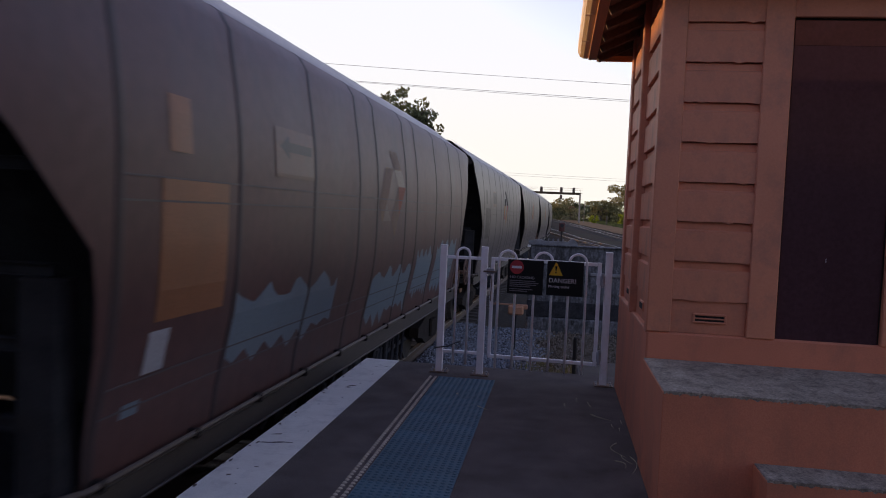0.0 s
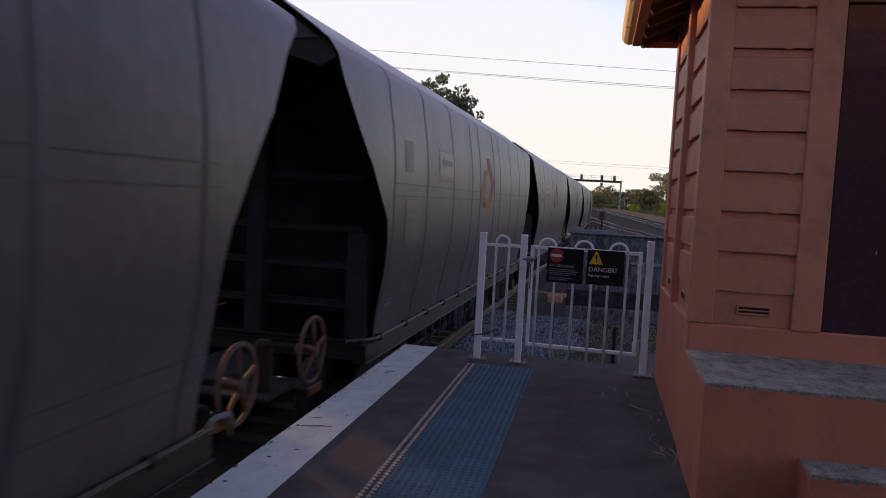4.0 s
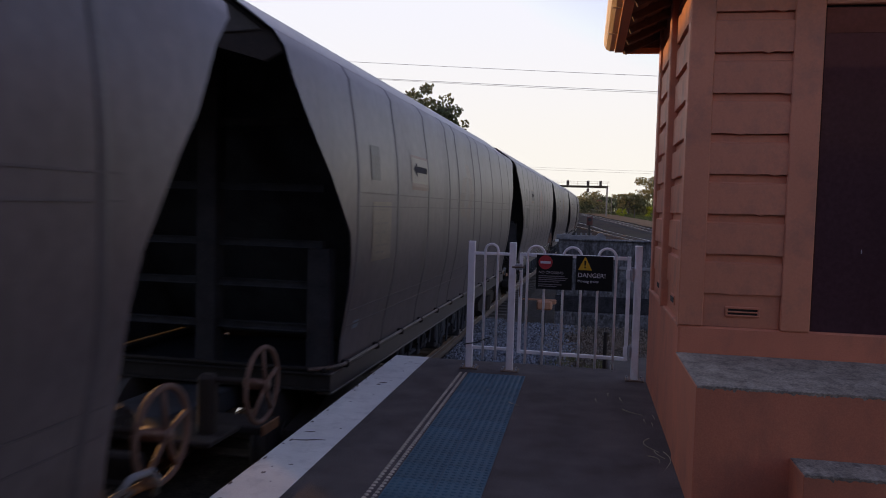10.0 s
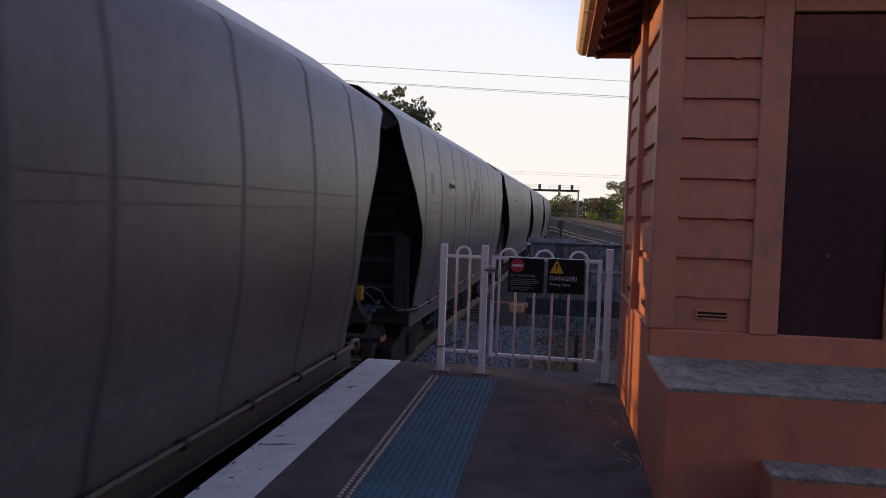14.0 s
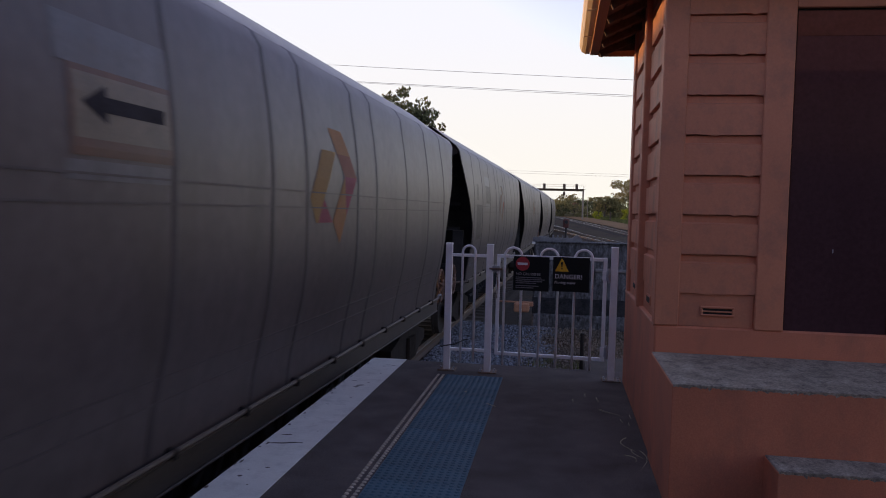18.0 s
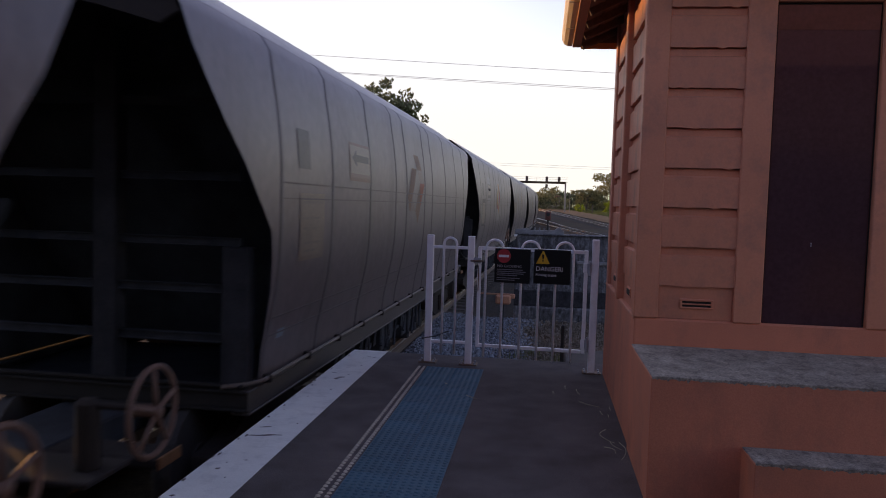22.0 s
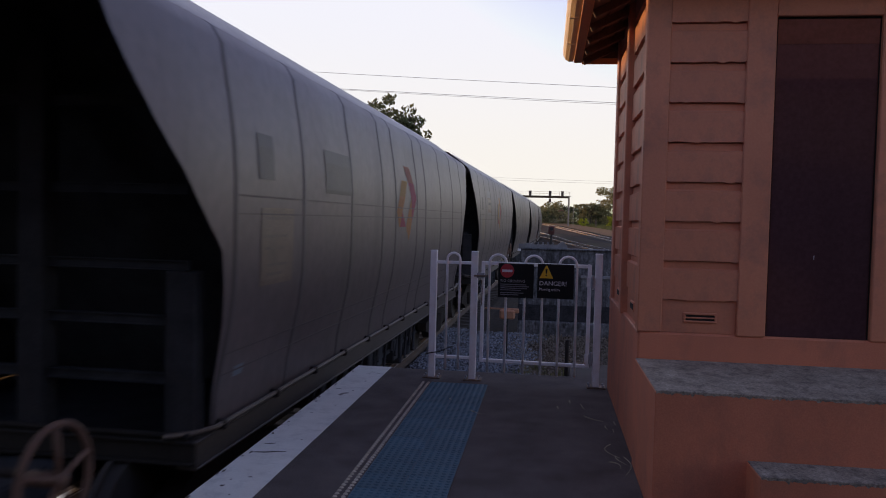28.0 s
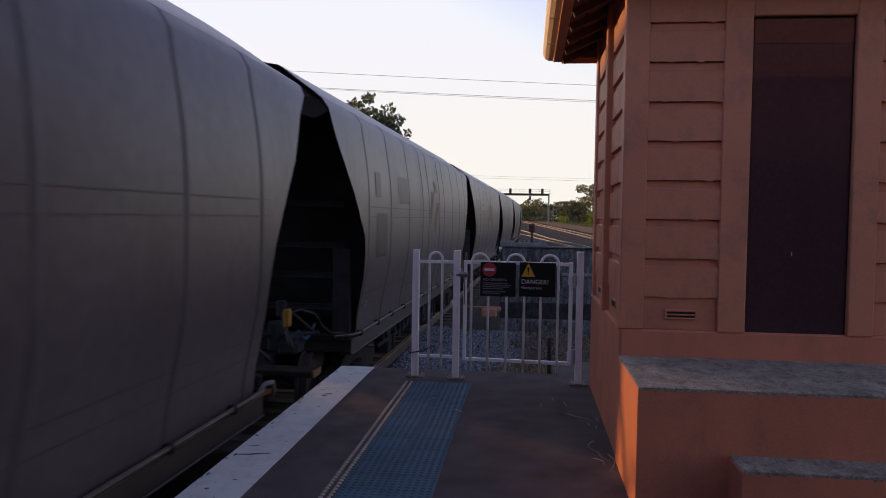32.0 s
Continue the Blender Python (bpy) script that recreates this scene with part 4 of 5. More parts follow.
    step = hang("end_step", "end_step", lambda: box((0.15, -0.16, up(-0.20)), (1.12, 0.16, up(-0.13)), 0.012), "underframe", w, (0, -0.95, 0), label="dark steel step across the lead end")
    hang("step_end", "step_end", lambda: box((1.12, -0.15, up(-0.205)), (1.14, 0.15, up(-0.125)), 0.004), "orange_steel", step, (0, 0, 0), label="orange painted step end")
    hang("corner_handle", "corner_handle", lambda: tube([(1.30, 12.13, up(0.10)), (1.33, 12.21, up(0.17)), (1.33, 12.38, up(0.15)), (1.31, 12.49, up(0.06)), (1.28, 12.51, up(-0.02))], 0.022, 7), "frame_grey", w, smooth=True, label="pale grab handle at the corner")
    for c in (1.0, 11.06):
        bogie = hang("bogie", "bolster", lambda: box((-1.0, -0.2, 0.45), (1.0, 0.2, 0.75), 0.03), "underframe", w, (0, c, 0), label="three-piece freight bogie")
        for s in (-1, 1):
            hang("side_frame", "side_frame", side_frame_mesh, "underframe", bogie, (s * 1.0, 0, 0))
        for d in (-0.89, 0.89):
            hang("axle", "axle", lambda: rod((-1.05, 0, 0.46), (1.05, 0, 0.46), 0.08, 12), "underframe", bogie, (0, d, 0))
            for s in (-1, 1):
                hang("wheel", f"wheel_{s}", lambda: wheel_mesh(s), "wheel_steel", bogie, (0, d, 0), label="steel wheel")
    # what is painted on the side
    if brown:
        hang("panel", "p_small_o", lambda: painted(rect(0.70, 0.95, 1.88, 2.20)), "panel_orange", body, label="faded orange panel")
        hang("panel", "p_big_o", lambda: painted(rect(0.62, 1.45, 0.93, 1.73)), "panel_orange", body, label="large faded orange panel")
        hang("panel", "p_arrow_o", lambda: painted(rect(2.24, 3.10, 1.82, 2.20)), "panel_rust", body, label="faded rust panel with a dark arrow")
        hang("panel", "p_white", lambda: painted(rect(0.58, 0.80, 0.64, 0.88)), "sign_grey", body, label="small white square panel")
        rng = random.Random(3)
        for u0, u1, base, top in ((1.62, 3.95, 0.62, 0.98), (5.35, 7.45, 0.42, 0.86), (7.75, 8.95, 0.50, 1.02), (9.35, 11.35, 0.45, 1.10)):
            n = 13
            rim = [(u0 + (u1 - u0) * k / n, base - 0.06 - (rng.uniform(0.04, 0.2) if k % 2 else 0.0)) for k in range(n + 1)]
            for k in range(2 * n, -1, -1):
                a = u0 + (u1 - u0) * k / (2 * n)
                rim.append((a, top - 0.04 + 0.07 * math.sin(0.9 * k + u0) + rng.uniform(-0.03, 0.03)))
            part("overpaint", painted(rim, 0.003), "graffiti", body, "pale blue-grey rolled overpaint with ragged edges")
    else:
        mat = {"tan": "panel_tan", "dark": "panel_dark", "rust": "panel_tan"}[panels]
        small = "panel_rust" if panels == "rust" else "panel_dark"
        hang("panel", "p_small_" + small, lambda: painted(rect(0.62, 0.93, 1.86, 2.20)), small, body, label="small faded panel")
        if number in (1, 2, 4, 6, 9, 13, 16, 17, 21):
            hang("panel_border", "p_border_" + small, lambda: painted(rect(0.60, 1.45, 0.99, 1.76), 0.0022), small, body)
        hang("panel", "p_big_" + panels, lambda: painted(rect(0.67, 1.36, 1.06, 1.65)), mat, body, label="large faded notice panel")
        if panels != "dark":
            for k, (a, b, z) in enumerate(((0.72, 1.30, 1.56), (0.72, 1.22, 1.42), (0.74, 1.12, 1.33), (0.78, 1.25, 1.20), (0.78, 1.10, 1.13))):
                hang("print_bar", f"print_{k}", lambda: painted(rect(a, b, z, z + 0.022), 0.0042), "panel_print", body)
        if number in WASHED:
            hang("washed_patch", "washed_top", lambda: painted(rect(2.16, 3.12, 2.22, 2.44), 0.0015), "washed", body, label="pale patch of washed paint")
            hang("washed_patch", "washed_low", lambda: painted(rect(2.20, 3.10, 1.70, 1.79), 0.0015), "washed", body)
        dark_arrow = number in (2, 13, 14, 19, 21, 22)
        border = "panel_dark" if dark_arrow or number in (4, 6, 9, 16) else "panel_rust"
        hang("panel_border", "p_arrow_border_" + border, lambda: painted(rect(2.24, 3.12, 1.81, 2.22), 0.0022), border, body)
        hang("panel", "p_arrow_" + panels + str(dark_arrow), lambda: painted(rect(2.27, 3.10, 1.89, 2.19)), "panel_dark" if dark_arrow else mat, body, label="panel with a dark arrow")
    hang("arrow_mark", f"p_arrow_mark_{number in ARROWS}", lambda: painted([(2.33, 2.055), (2.52, 2.15), (2.52, 2.095), (3.04, 2.095), (3.04, 2.02), (2.52, 2.02), (2.52, 1.965)], 0.0045), "logo_black" if number in ARROWS else "panel_dark", body)
    if number == 13:
        hang("washed_patch", "washed_spot", lambda: painted([(9.0, 1.02), (9.4, 1.10), (10.1, 1.02), (10.5, 0.80), (10.1, 0.70), (9.3, 0.70)], 0.002), "rubbed", body, label="pale blue rubbed patch")
    if number == 9:
        for k in range(3):
            hang("scrape", f"scrape_{k}", lambda: painted([(1.95 + 0.14 * k, 0.90 - 0.04 * k), (2.03 + 0.14 * k, 1.04 - 0.04 * k), (2.08 + 0.14 * k, 1.03 - 0.04 * k), (2.0 + 0.14 * k, 0.89 - 0.04 * k)], 0.003), "sign_grey", body, label="pale scrape in the paint")
    hang("stencil_bar", "p_stencil", lambda: painted(rect(0.45, 0.62, 0.42, 0.50)), "graffiti", body)
    if number in (16, 17):
        hang("logo_ground", "logo_ground", lambda: painted(rect(5.30, 6.74, 1.06, 2.36), 0.0015), "logo_ground", body)
    for k, (shape, colour) in enumerate(zip(LOGO, LOGO_COLOURS[logo])):
        hang("logo_piece", f"logo_{k}_{colour}", lambda: painted(shape, 0.003), colour, body)
    if number in (1, 2, 13):
        for k, shape in enumerate(LOGO_EDGES):
            hang("logo_edge", f"logo_edge_{k}_{number % 2}", lambda: painted(shape, 0.0045), "sign_grey" if k == number % 2 else "logo_black", body)
    return w


LOGOS = {5: "black", 6: "black", 1: "part_black", 4: "mixed", 7: "outline", 8: "blush", 21: "outline", 2: "bright", 3: "bright", 20: "ochre", 16: "ochre", 12: "ochre"}
LOGOS.update({k: "faded" for k in (0, 9, 10, 11, 13, 14, 15, 17, 18, 22)})
ARROWS = (7, 8, 9, 10, 11, 12, 16)       # wagons whose arrow has kept its black
WASHED = (9, 12, 13, 16, 18, 20)
WAGONS = {k: make_wagon(k, brown=(k == 0), logo=LOGOS.get(k, "bright"), panels="dark" if k in (1, 8, 13, 14, 22) else "rust" if k in (2, 6, 17) else "tan") for k in range(-2, 28)}

DRIFT = ((0, 0.2), (1, 0.2), (2, 0.12), (3, -0.2), (6, -0.42), (8, -0.28), (9, -0.46), (10, -0.35), (13, -0.38), (17, -0.2), (19, 0.02), (21, 0.17), (23, 0.25), (25, 0.16), (28, -0.02), (30, -0.01), (32, -0.05))


def wagon_pose(k, t):
    """A wagon stands on the track by its two bogies."""
    s = 3.24 + PITCH * k - SPEED * t + along(DRIFT, t)
    x0, y0, _ = track_point(s + 1.0)
    x1, y1, _ = track_point(s + 11.06)
    h = math.atan2(x1 - x0, y1 - y0)
    return pose(x0 - 1.0 * math.sin(h), y0 - 1.0 * math.cos(h), RAIL, 0, 0, -math.degrees(h))


def motions():
    for k, w in WAGONS.items():
        walk(w, [(0.5 * j, wagon_pose(k, 0.5 * j)) for j in range(65)])

# ---------------------------------------------------------------- the platform hut
HX, HY = 1.32, 5.316          # its corner by the track, and the plane of its front
HUT_Y1, HUT_X1, ROOF_Y0 = 7.70, 6.2, 4.95


def weatherboard(length, tall, seed, lap=0.062, thick=0.034):
    """A rusticated board along x from 0, its face to -y: a flat face with a worn lower edge, and a hollow strip along its top."""
    rng = random.Random(seed)
    bm = bmesh.new()
    n = max(4, int(length / 0.035))
    rows = []
    for k in range(n + 1):
        low = rng.uniform(-0.0035, 0.0025) - (0.006 if rng.random() < 0.06 else 0.0)
        wob = rng.uniform(-0.0008, 0.0008)
        x = length * k / n
        rows.append([bm.verts.new((x, y, z)) for y, z in ((0.02, low), (-thick + wob, low), (-thick + wob, tall - lap), (-0.008, tall - lap + 0.010), (-0.008, tall - 0.007), (0.02, tall - 0.007))])
    for r, q in zip(rows, rows[1:]):
        for i in range(6):
            bm.faces.new((r[i], r[(i + 1) % 6], q[(i + 1) % 6], q[i]))
    bm.faces.new(rows[0])
    bm.faces.new(rows[-1])
    bmesh.ops.recalc_face_normals(bm, faces=bm.faces[:])
    return bm


def board_mesh(key, length, tall, variant):
    name = f"{key}_{variant % 4}"
    if name not in _shared:
        bm = weatherboard(length, tall, variant % 4 + 7)
        me = bpy.data.meshes.new("weatherboard")
        bm.to_mesh(me)
        bm.free()
        me.materials.append(M["salmon"])
        _shared[name] = me
    return _shared[name]


def make_hut():
    hut = thing("platform_hut", (0, 0, 0), "salmon-painted weatherboard platform hut on a rendered base, maroon door closed", "hut")
    # base and core
    base = part("base", box((HX, HY, -0.05), (HUT_X1, HUT_Y1, 0.885), 0.012), "salmon_render", hut, "salmon-painted rendered base wall")
    part("core", box((HX + 0.07, HY + 0.07, 0.885), (HUT_X1 - 0.02, HUT_Y1 - 0.05, 3.42)), "salmon", hut)
    part("plinth_cap", add_box(bmesh.new(), (HX - 0.006, HY + 0.02, 0.868), (HX + 0.05, HUT_Y1 + 0.004, 0.893), 0.006), "salmon", hut)
    # posts and trims: front
    Z0, Z1 = 0.885, 3.42
    part("corner_post", box((HX - 0.006, HY - 0.004, Z0), (1.471, HY + 0.12, Z1), 0.008), "salmon", hut)
    part("door_trim", box((1.945, HY - 0.010, Z0 - 0.005), (2.124, HY + 0.08, Z1), 0.007), "salmon", hut)
    part("door_trim", box((2.764, HY - 0.010, Z0 - 0.005), (2.925, HY + 0.08, Z1), 0.007), "salmon", hut)
    part("door_head", box((2.124, HY - 0.006, 2.945), (2.764, HY + 0.08, Z1), 0.006), "salmon", hut)
    part("corner_post", box((4.45, HY - 0.004, Z0), (4.60, HY + 0.12, Z1), 0.008), "salmon", hut)
    # boards: front, left of the door, and beyond it
    p = 0.2585
    first = 1.364 - 2 * p
    for x0, x1, key in ((1.471, 1.945, "front_a"), (2.925, 4.45, "front_b")):
        for k in range(1, 10):
            z = first + p * k
            piece("weatherboard", board_mesh(key, x1 - x0, p, k), hut, (x0, HY + 0.036, z))
        part("lower_panel", box((x0, HY + 0.018, Z0), (x1, HY + 0.07, first + p), 0.004), "salmon", hut)
    # side wall boards between posts
    part("side_post", box((HX - 0.027, 6.335, Z0), (HX + 0.10, 6.47, 3.33), 0.007), "salmon", hut)
    part("side_post", box((HX + 0.0, 7.53, Z0), (HX + 0.10, HUT_Y1 + 0.003, 3.33), 0.007), "salmon", hut)
    for y0, y1, key in ((HY + 0.12, 6.335, "side_a"), (6.47, 7.53, "side_b")):
        for k in range(1, 10):
            z = first + p * k
            piece("weatherboard", board_mesh(key, y1 - y0, p, k + 1), hut, (HX + 0.052, y1, z), (0, 0, -90))
        part("lower_panel", box((HX + 0.028, y0, Z0), (HX + 0.09, y1, first + p), 0.004), "salmon", hut)
        vy = (y0 + y1) / 2 + 0.05
        v = part("side_vent", box((HX + 0.020, vy - 0.11, 0.955), (HX + 0.06, vy + 0.11, 1.025), 0.004), "salmon", hut, "small terracotta air brick")
        part("vent_slot", box((HX + 0.016, vy - 0.09, 0.970), (HX + 0.03, vy + 0.09, 1.010)), "dark_gap", v)
    # front vent
    v = part("air_vent", add_box(add_box(add_box(add_box(bmesh.new(), (1.610, HY + 0.004, 0.958), (1.823, HY + 0.03, 0.970), 0.003), (1.610, HY + 0.004, 1.008), (1.823, HY + 0.03, 1.022), 0.003), (1.610, HY + 0.004, 0.970), (1.624, HY + 0.03, 1.008), 0.003), (1.809, HY + 0.004, 0.970), (1.823, HY + 0.03, 1.008), 0.003), "salmon", hut, "slotted air vent")
    part("vent_back", box((1.624, HY + 0.014, 0.970), (1.809, HY + 0.022, 1.008)), "dark_gap", v)
    part("vent_slat", box((1.624, HY + 0.006, 0.984), (1.809, HY + 0.02, 0.993), 0.002), "salmon", v)
    # door
    door = part("door", box((2.133, HY + 0.022, 0.884), (2.752, HY + 0.06, 2.931), 0.004), "door", hut, "maroon gloss-painted flush door, closed")
    part("door_gap", box((2.124, HY + 0.034, 0.874), (2.764, HY + 0.072, 2.945)), "dark_gap", hut)
    # added strip; the lighter reflection along the top is put into its colour
    part("door_sheen", box((2.134, HY + 0.0185, 2.770), (2.751, HY + 0.030, 2.930), 0.002), "door_sheen", door, "glossy top strip, redder for the reflection along the door's top")
    part("door_nail", box((2.41, HY + 0.018, 1.395), (2.414, HY + 0.023, 1.42)), "sign_grey", door)
    # landing and step
    landing = part("landing", box((HX - 0.012, 4.318, -0.02), (HUT_X1, HY + 0.004, 0.698), 0.004), "salmon_render", hut, "salmon-painted rendered landing")
    slab = part("landing_slab", box((HX - 0.010, 4.321, 0.698), (HUT_X1, HY + 0.002, 0.707), 0.005), "concrete", hut, "bare grey weathered concrete landing slab")
    step = part("step", box((1.792, 4.047, -0.02), (HUT_X1, 4.330, 0.348), 0.004), "salmon_render", hut, "salmon-painted rendered step")
    part("step_slab", box((1.794, 4.050, 0.348), (HUT_X1, 4.316, 0.357), 0.005), "concrete", hut, "bare grey weathered concrete tread")
    rng = random.Random(11)                 # paint worn off in a ragged edge below the slabs
    for x0, x1, y, z, name in ((HX - 0.008, HUT_X1, 4.317, 0.700, "worn_edge"), (1.795, HUT_X1, 4.046, 0.350, "worn_edge")):
        rim = [(x0, z)]
        x = x0
        while x < 3.6:
            rim.append((x, z - 0.004 - abs(rng.gauss(0, 0.006))))
            x += rng.uniform(0.005, 0.018)
        rim += [(3.6, z)]
        part(name, extrude_outline(rim, 0.003, "y", y - 0.001), "concrete", hut, "bare concrete where the paint has worn off")
    # eaves
    ey1 = 7.84
    pitch = math.atan(0.463)
    lay = Matrix.Translation((0.985, 0, 3.150)) @ Matrix.Rotation(-pitch, 4, "Y")

    def raked(name, lo, hi, bevel=0.004):
        bm = add_box(bmesh.new(), lo, hi, bevel)
        bmesh.ops.transform(bm, matrix=lay, verts=bm.verts[:])
        return part(name, bm, "rafter", hut, "dark stained raked eaves lining" if name == "soffit" else "")

    raked("soffit", (-0.03, ROOF_Y0, 0.02), (0.62, ey1 - 0.022, 0.035), 0.0)
    for k in range(7):
        y = ROOF_Y0 + 0.1 + 0.44 * k
        raked("rafter", (0.006, y, -0.05), (0.60, y + 0.05, 0.02))
    for k in range(4):
        raked("lining_board", ((0.02 if k else -0.02) + 0.15 * k, ROOF_Y0, 0.008), (0.15 + 0.15 * k, ey1 - 0.03, 0.021))
    part("ceiling", box((1.36, ROOF_Y0 + 0.3, 3.40), (HUT_X1, ey1 - 0.03, 3.43)), "rafter", hut)
    part("fascia", box((0.910, ROOF_Y0, 3.150), (0.990, ey1, 3.31), 0.004), "fascia", hut, "orange painted fascia board")
    part("barge_end", box((0.990, ey1 - 0.022, 3.135), (HUT_X1, ey1, 3.31), 0.004), "fascia", hut)
    # quad gutter: a bent sheet with a rolled lip
    prof = [(0.908, 3.175), (0.865, 3.175), (0.830, 3.195), (0.810, 3.235), (0.806, 3.285), (0.816, 3.30), (0.826, 3.288), (0.817, 3.275), (0.822, 3.240), (0.838, 3.205), (0.868, 3.187), (0.902, 3.187), (0.902, 3.30), (0.908, 3.30)]
    bm = bmesh.new()
    rows = [[bm.verts.new((x, y, z)) for x, z in prof] for y in (ROOF_Y0, ey1 + 0.06)]
    n = len(prof)
    for k in range(n):
        bm.faces.new((rows[0][k], rows[0][(k + 1) % n], rows[1][(k + 1) % n], rows[1][k]))
    bmesh.ops.recalc_face_normals(bm, faces=bm.faces[:])
    gutter = part("gutter", bm, "gutter", hut, "cream painted quad gutter along the eaves")
    part("gutter_end", extrude_outline([(0.908, 3.175), (0.865, 3.175), (0.830, 3.195), (0.810, 3.235), (0.806, 3.285), (0.816, 3.30), (0.908, 3.30)], 0.006, "y", ey1 + 0.058), "gutter", gutter)
    for y in (5.2, 6.2, 7.1):
        part("gutter_strap", box((0.83, y, 3.166), (0.908, y + 0.022, 3.174), 0.001), "gutter", gutter)
    # the roof: two slopes with sheet ribs
    bm = bmesh.new()
    ridge_x, ridge_z = 3.6, 4.55
    xs = [0.90 + (ridge_x - 0.90) * k / 6 for k in range(7)]
    lo = [bm.verts.new((0.90, y, 3.30)) for y in (ROOF_Y0 - 0.05, ey1 + 0.03)]
    top = [bm.verts.new((ridge_x, y, ridge_z)) for y in (ROOF_Y0 - 0.05, ey1 + 0.03)]
    ro = [bm.verts.new((6.6, y, 3.30)) for y in (ROOF_Y0 - 0.05, ey1 + 0.03)]
    bm.faces.new((lo[0], top[0], top[1], lo[1]))
    bm.faces.new((top[0], ro[0], ro[1], top[1]))
    bmesh.ops.solidify(bm, geom=bm.faces[:], thickness=0.03)
    part("roof", bm, "roof", hut, "dull red sheet roof")
    for y in (ROOF_Y0 + 0.02, ey1 - 0.03):
        part("gable", extrude_outline([(0.99, 3.19), (HUT_X1, 3.19), (ridge_x, ridge_z - 0.03)], 0.03, "y", y - 0.015), "rafter", hut)
    return hut


hut = make_hut()


# ---------------------------------------------------------------- fence and gate
def hoop_points(x0, x1, z0, ztop, y):
    r = (x1 - x0) / 2
    c = (x0 + x1) / 2
    pts = [(x0, y, z0), (x0, y, ztop - r)]
    pts += [(c - r * math.cos(math.pi * k / 10), y, ztop - r + r * math.sin(math.pi * k / 10)) for k in range(1, 10)]
    return pts + [(x1, y, ztop - r), (x1, y, z0)]


def make_post(fence, x, y, tall):
    p = part("post", box((x - 0.033, y - 0.033, 0.008), (x + 0.033, y + 0.033, tall - 0.012), 0.005), "white_steel", fence)
    part("cap", add_box(bmesh.new(), (x - 0.036, y - 0.036, tall - 0.016), (x + 0.036, y + 0.036, tall), 0.012), "white_steel", p, "moulded white post cap")
    bp = part("base_plate", box((x - 0.085, y - 0.075, 0.0), (x + 0.095, y + 0.075, 0.012), 0.003), "rusty", p, "rust-streaked base plate")
    for sx in (-0.065, 0.07):
        for sy in (-0.05, 0.05):
            part("bolt", rod((x + sx, y + sy, 0.010), (x + sx, y + sy, 0.030), 0.010, 6), "galv", p)
    return p


def make_fence():
    f = thing("platform_fence", (0, 0, 0), "white loop-top steel fence panel and posts at the platform end", "fence")
    yl, ym, yr = 7.79, 7.77, 7.687
    make_post(f, -0.412, yl, 1.285)
    make_post(f, 0.0, ym, 1.285)
    make_post(f, 1.208, yr, 1.297)
    part("rail", box((-0.38, 7.765, 1.150), (-0.03, 7.795, 1.180), 0.004), "white_steel", f)
    part("rail", box((-0.38, 7.765, 0.200), (-0.03, 7.795, 0.230), 0.004), "white_steel", f)
    part("hoop", tube(hoop_points(-0.272, -0.145, 0.10, 1.262, 7.755), 0.0125, 8), "white_steel", f, smooth=True)
    part("cable_tie", tube([(-0.47, 7.745, 0.235), (-0.44, 7.75, 0.25), (-0.33, 7.748, 0.27), (-0.24, 7.748, 0.315), (-0.20, 7.748, 0.325)], 0.006, 6), "hose", f, "black wire twisted round the post")
    return f


def make_gate():
    g = thing("platform_gate", (0, 0, 0), "white loop-top steel pedestrian gate, closed, with two black warning signs", "gate")
    tilt = lambda x: 7.765 - 0.065 * x
    X0, X1 = 0.070, 1.140
    for x0, x1, z0, z1, name in ((X0, X0 + 0.034, 0.185, 1.186, "stile"), (X1 - 0.036, X1, 0.185, 1.190, "stile")):
        y = tilt((x0 + x1) / 2)
        part(name, box((x0, y - 0.017, z0), (x1, y + 0.017, z1), 0.004), "white_steel", g)
    for z in (1.153, 0.185):
        m = pose(X0, tilt(X0), 0, 0, 0, math.degrees(math.atan(-0.065)))
        bm = add_box(bmesh.new(), (0.034, -0.016, z), (X1 - X0 - 0.036, 0.016, z + 0.034), 0.004)
        bmesh.ops.transform(bm, matrix=m, verts=bm.verts[:])
        part("gate_rail", bm, "white_steel", g)
    for a, b in ((0.152, 0.318), (0.500, 0.672), (0.832, 1.000)):
        part("hoop", tube(hoop_points(a, b, 0.09, 1.258, tilt(a) - 0.028), 0.0125, 8), "white_steel", g, smooth=True)
    for z in (0.28, 1.02):
        h = part("hinge", box((1.132, 7.655, z - 0.05), (1.176, 7.70, z + 0.05), 0.006), "galv", g, "steel gate hinge")
        part("hinge_pin", rod((1.155, 7.65, z - 0.07), (1.155, 7.65, z + 0.07), 0.011, 8), "galv", h)
        part("hinge_plate", box((1.095, 7.667, z - 0.045), (1.140, 7.676, z + 0.045), 0.003), "white_steel", h)
    latch = part("latch", box((0.030, 7.71, 1.02), (0.105, 7.738, 1.075), 0.006), "galv", g, "rust-streaked gate latch")
    part("latch_bolt", rod((0.0, 7.705, 1.045), (0.13, 7.705, 1.045), 0.009, 8), "rusty", latch)
    part("latch_strap", tube([(0.075, 7.735, 1.0), (0.082, 7.73, 0.9), (0.080, 7.73, 0.75)], 0.005, 6), "rusty", latch)
    return g


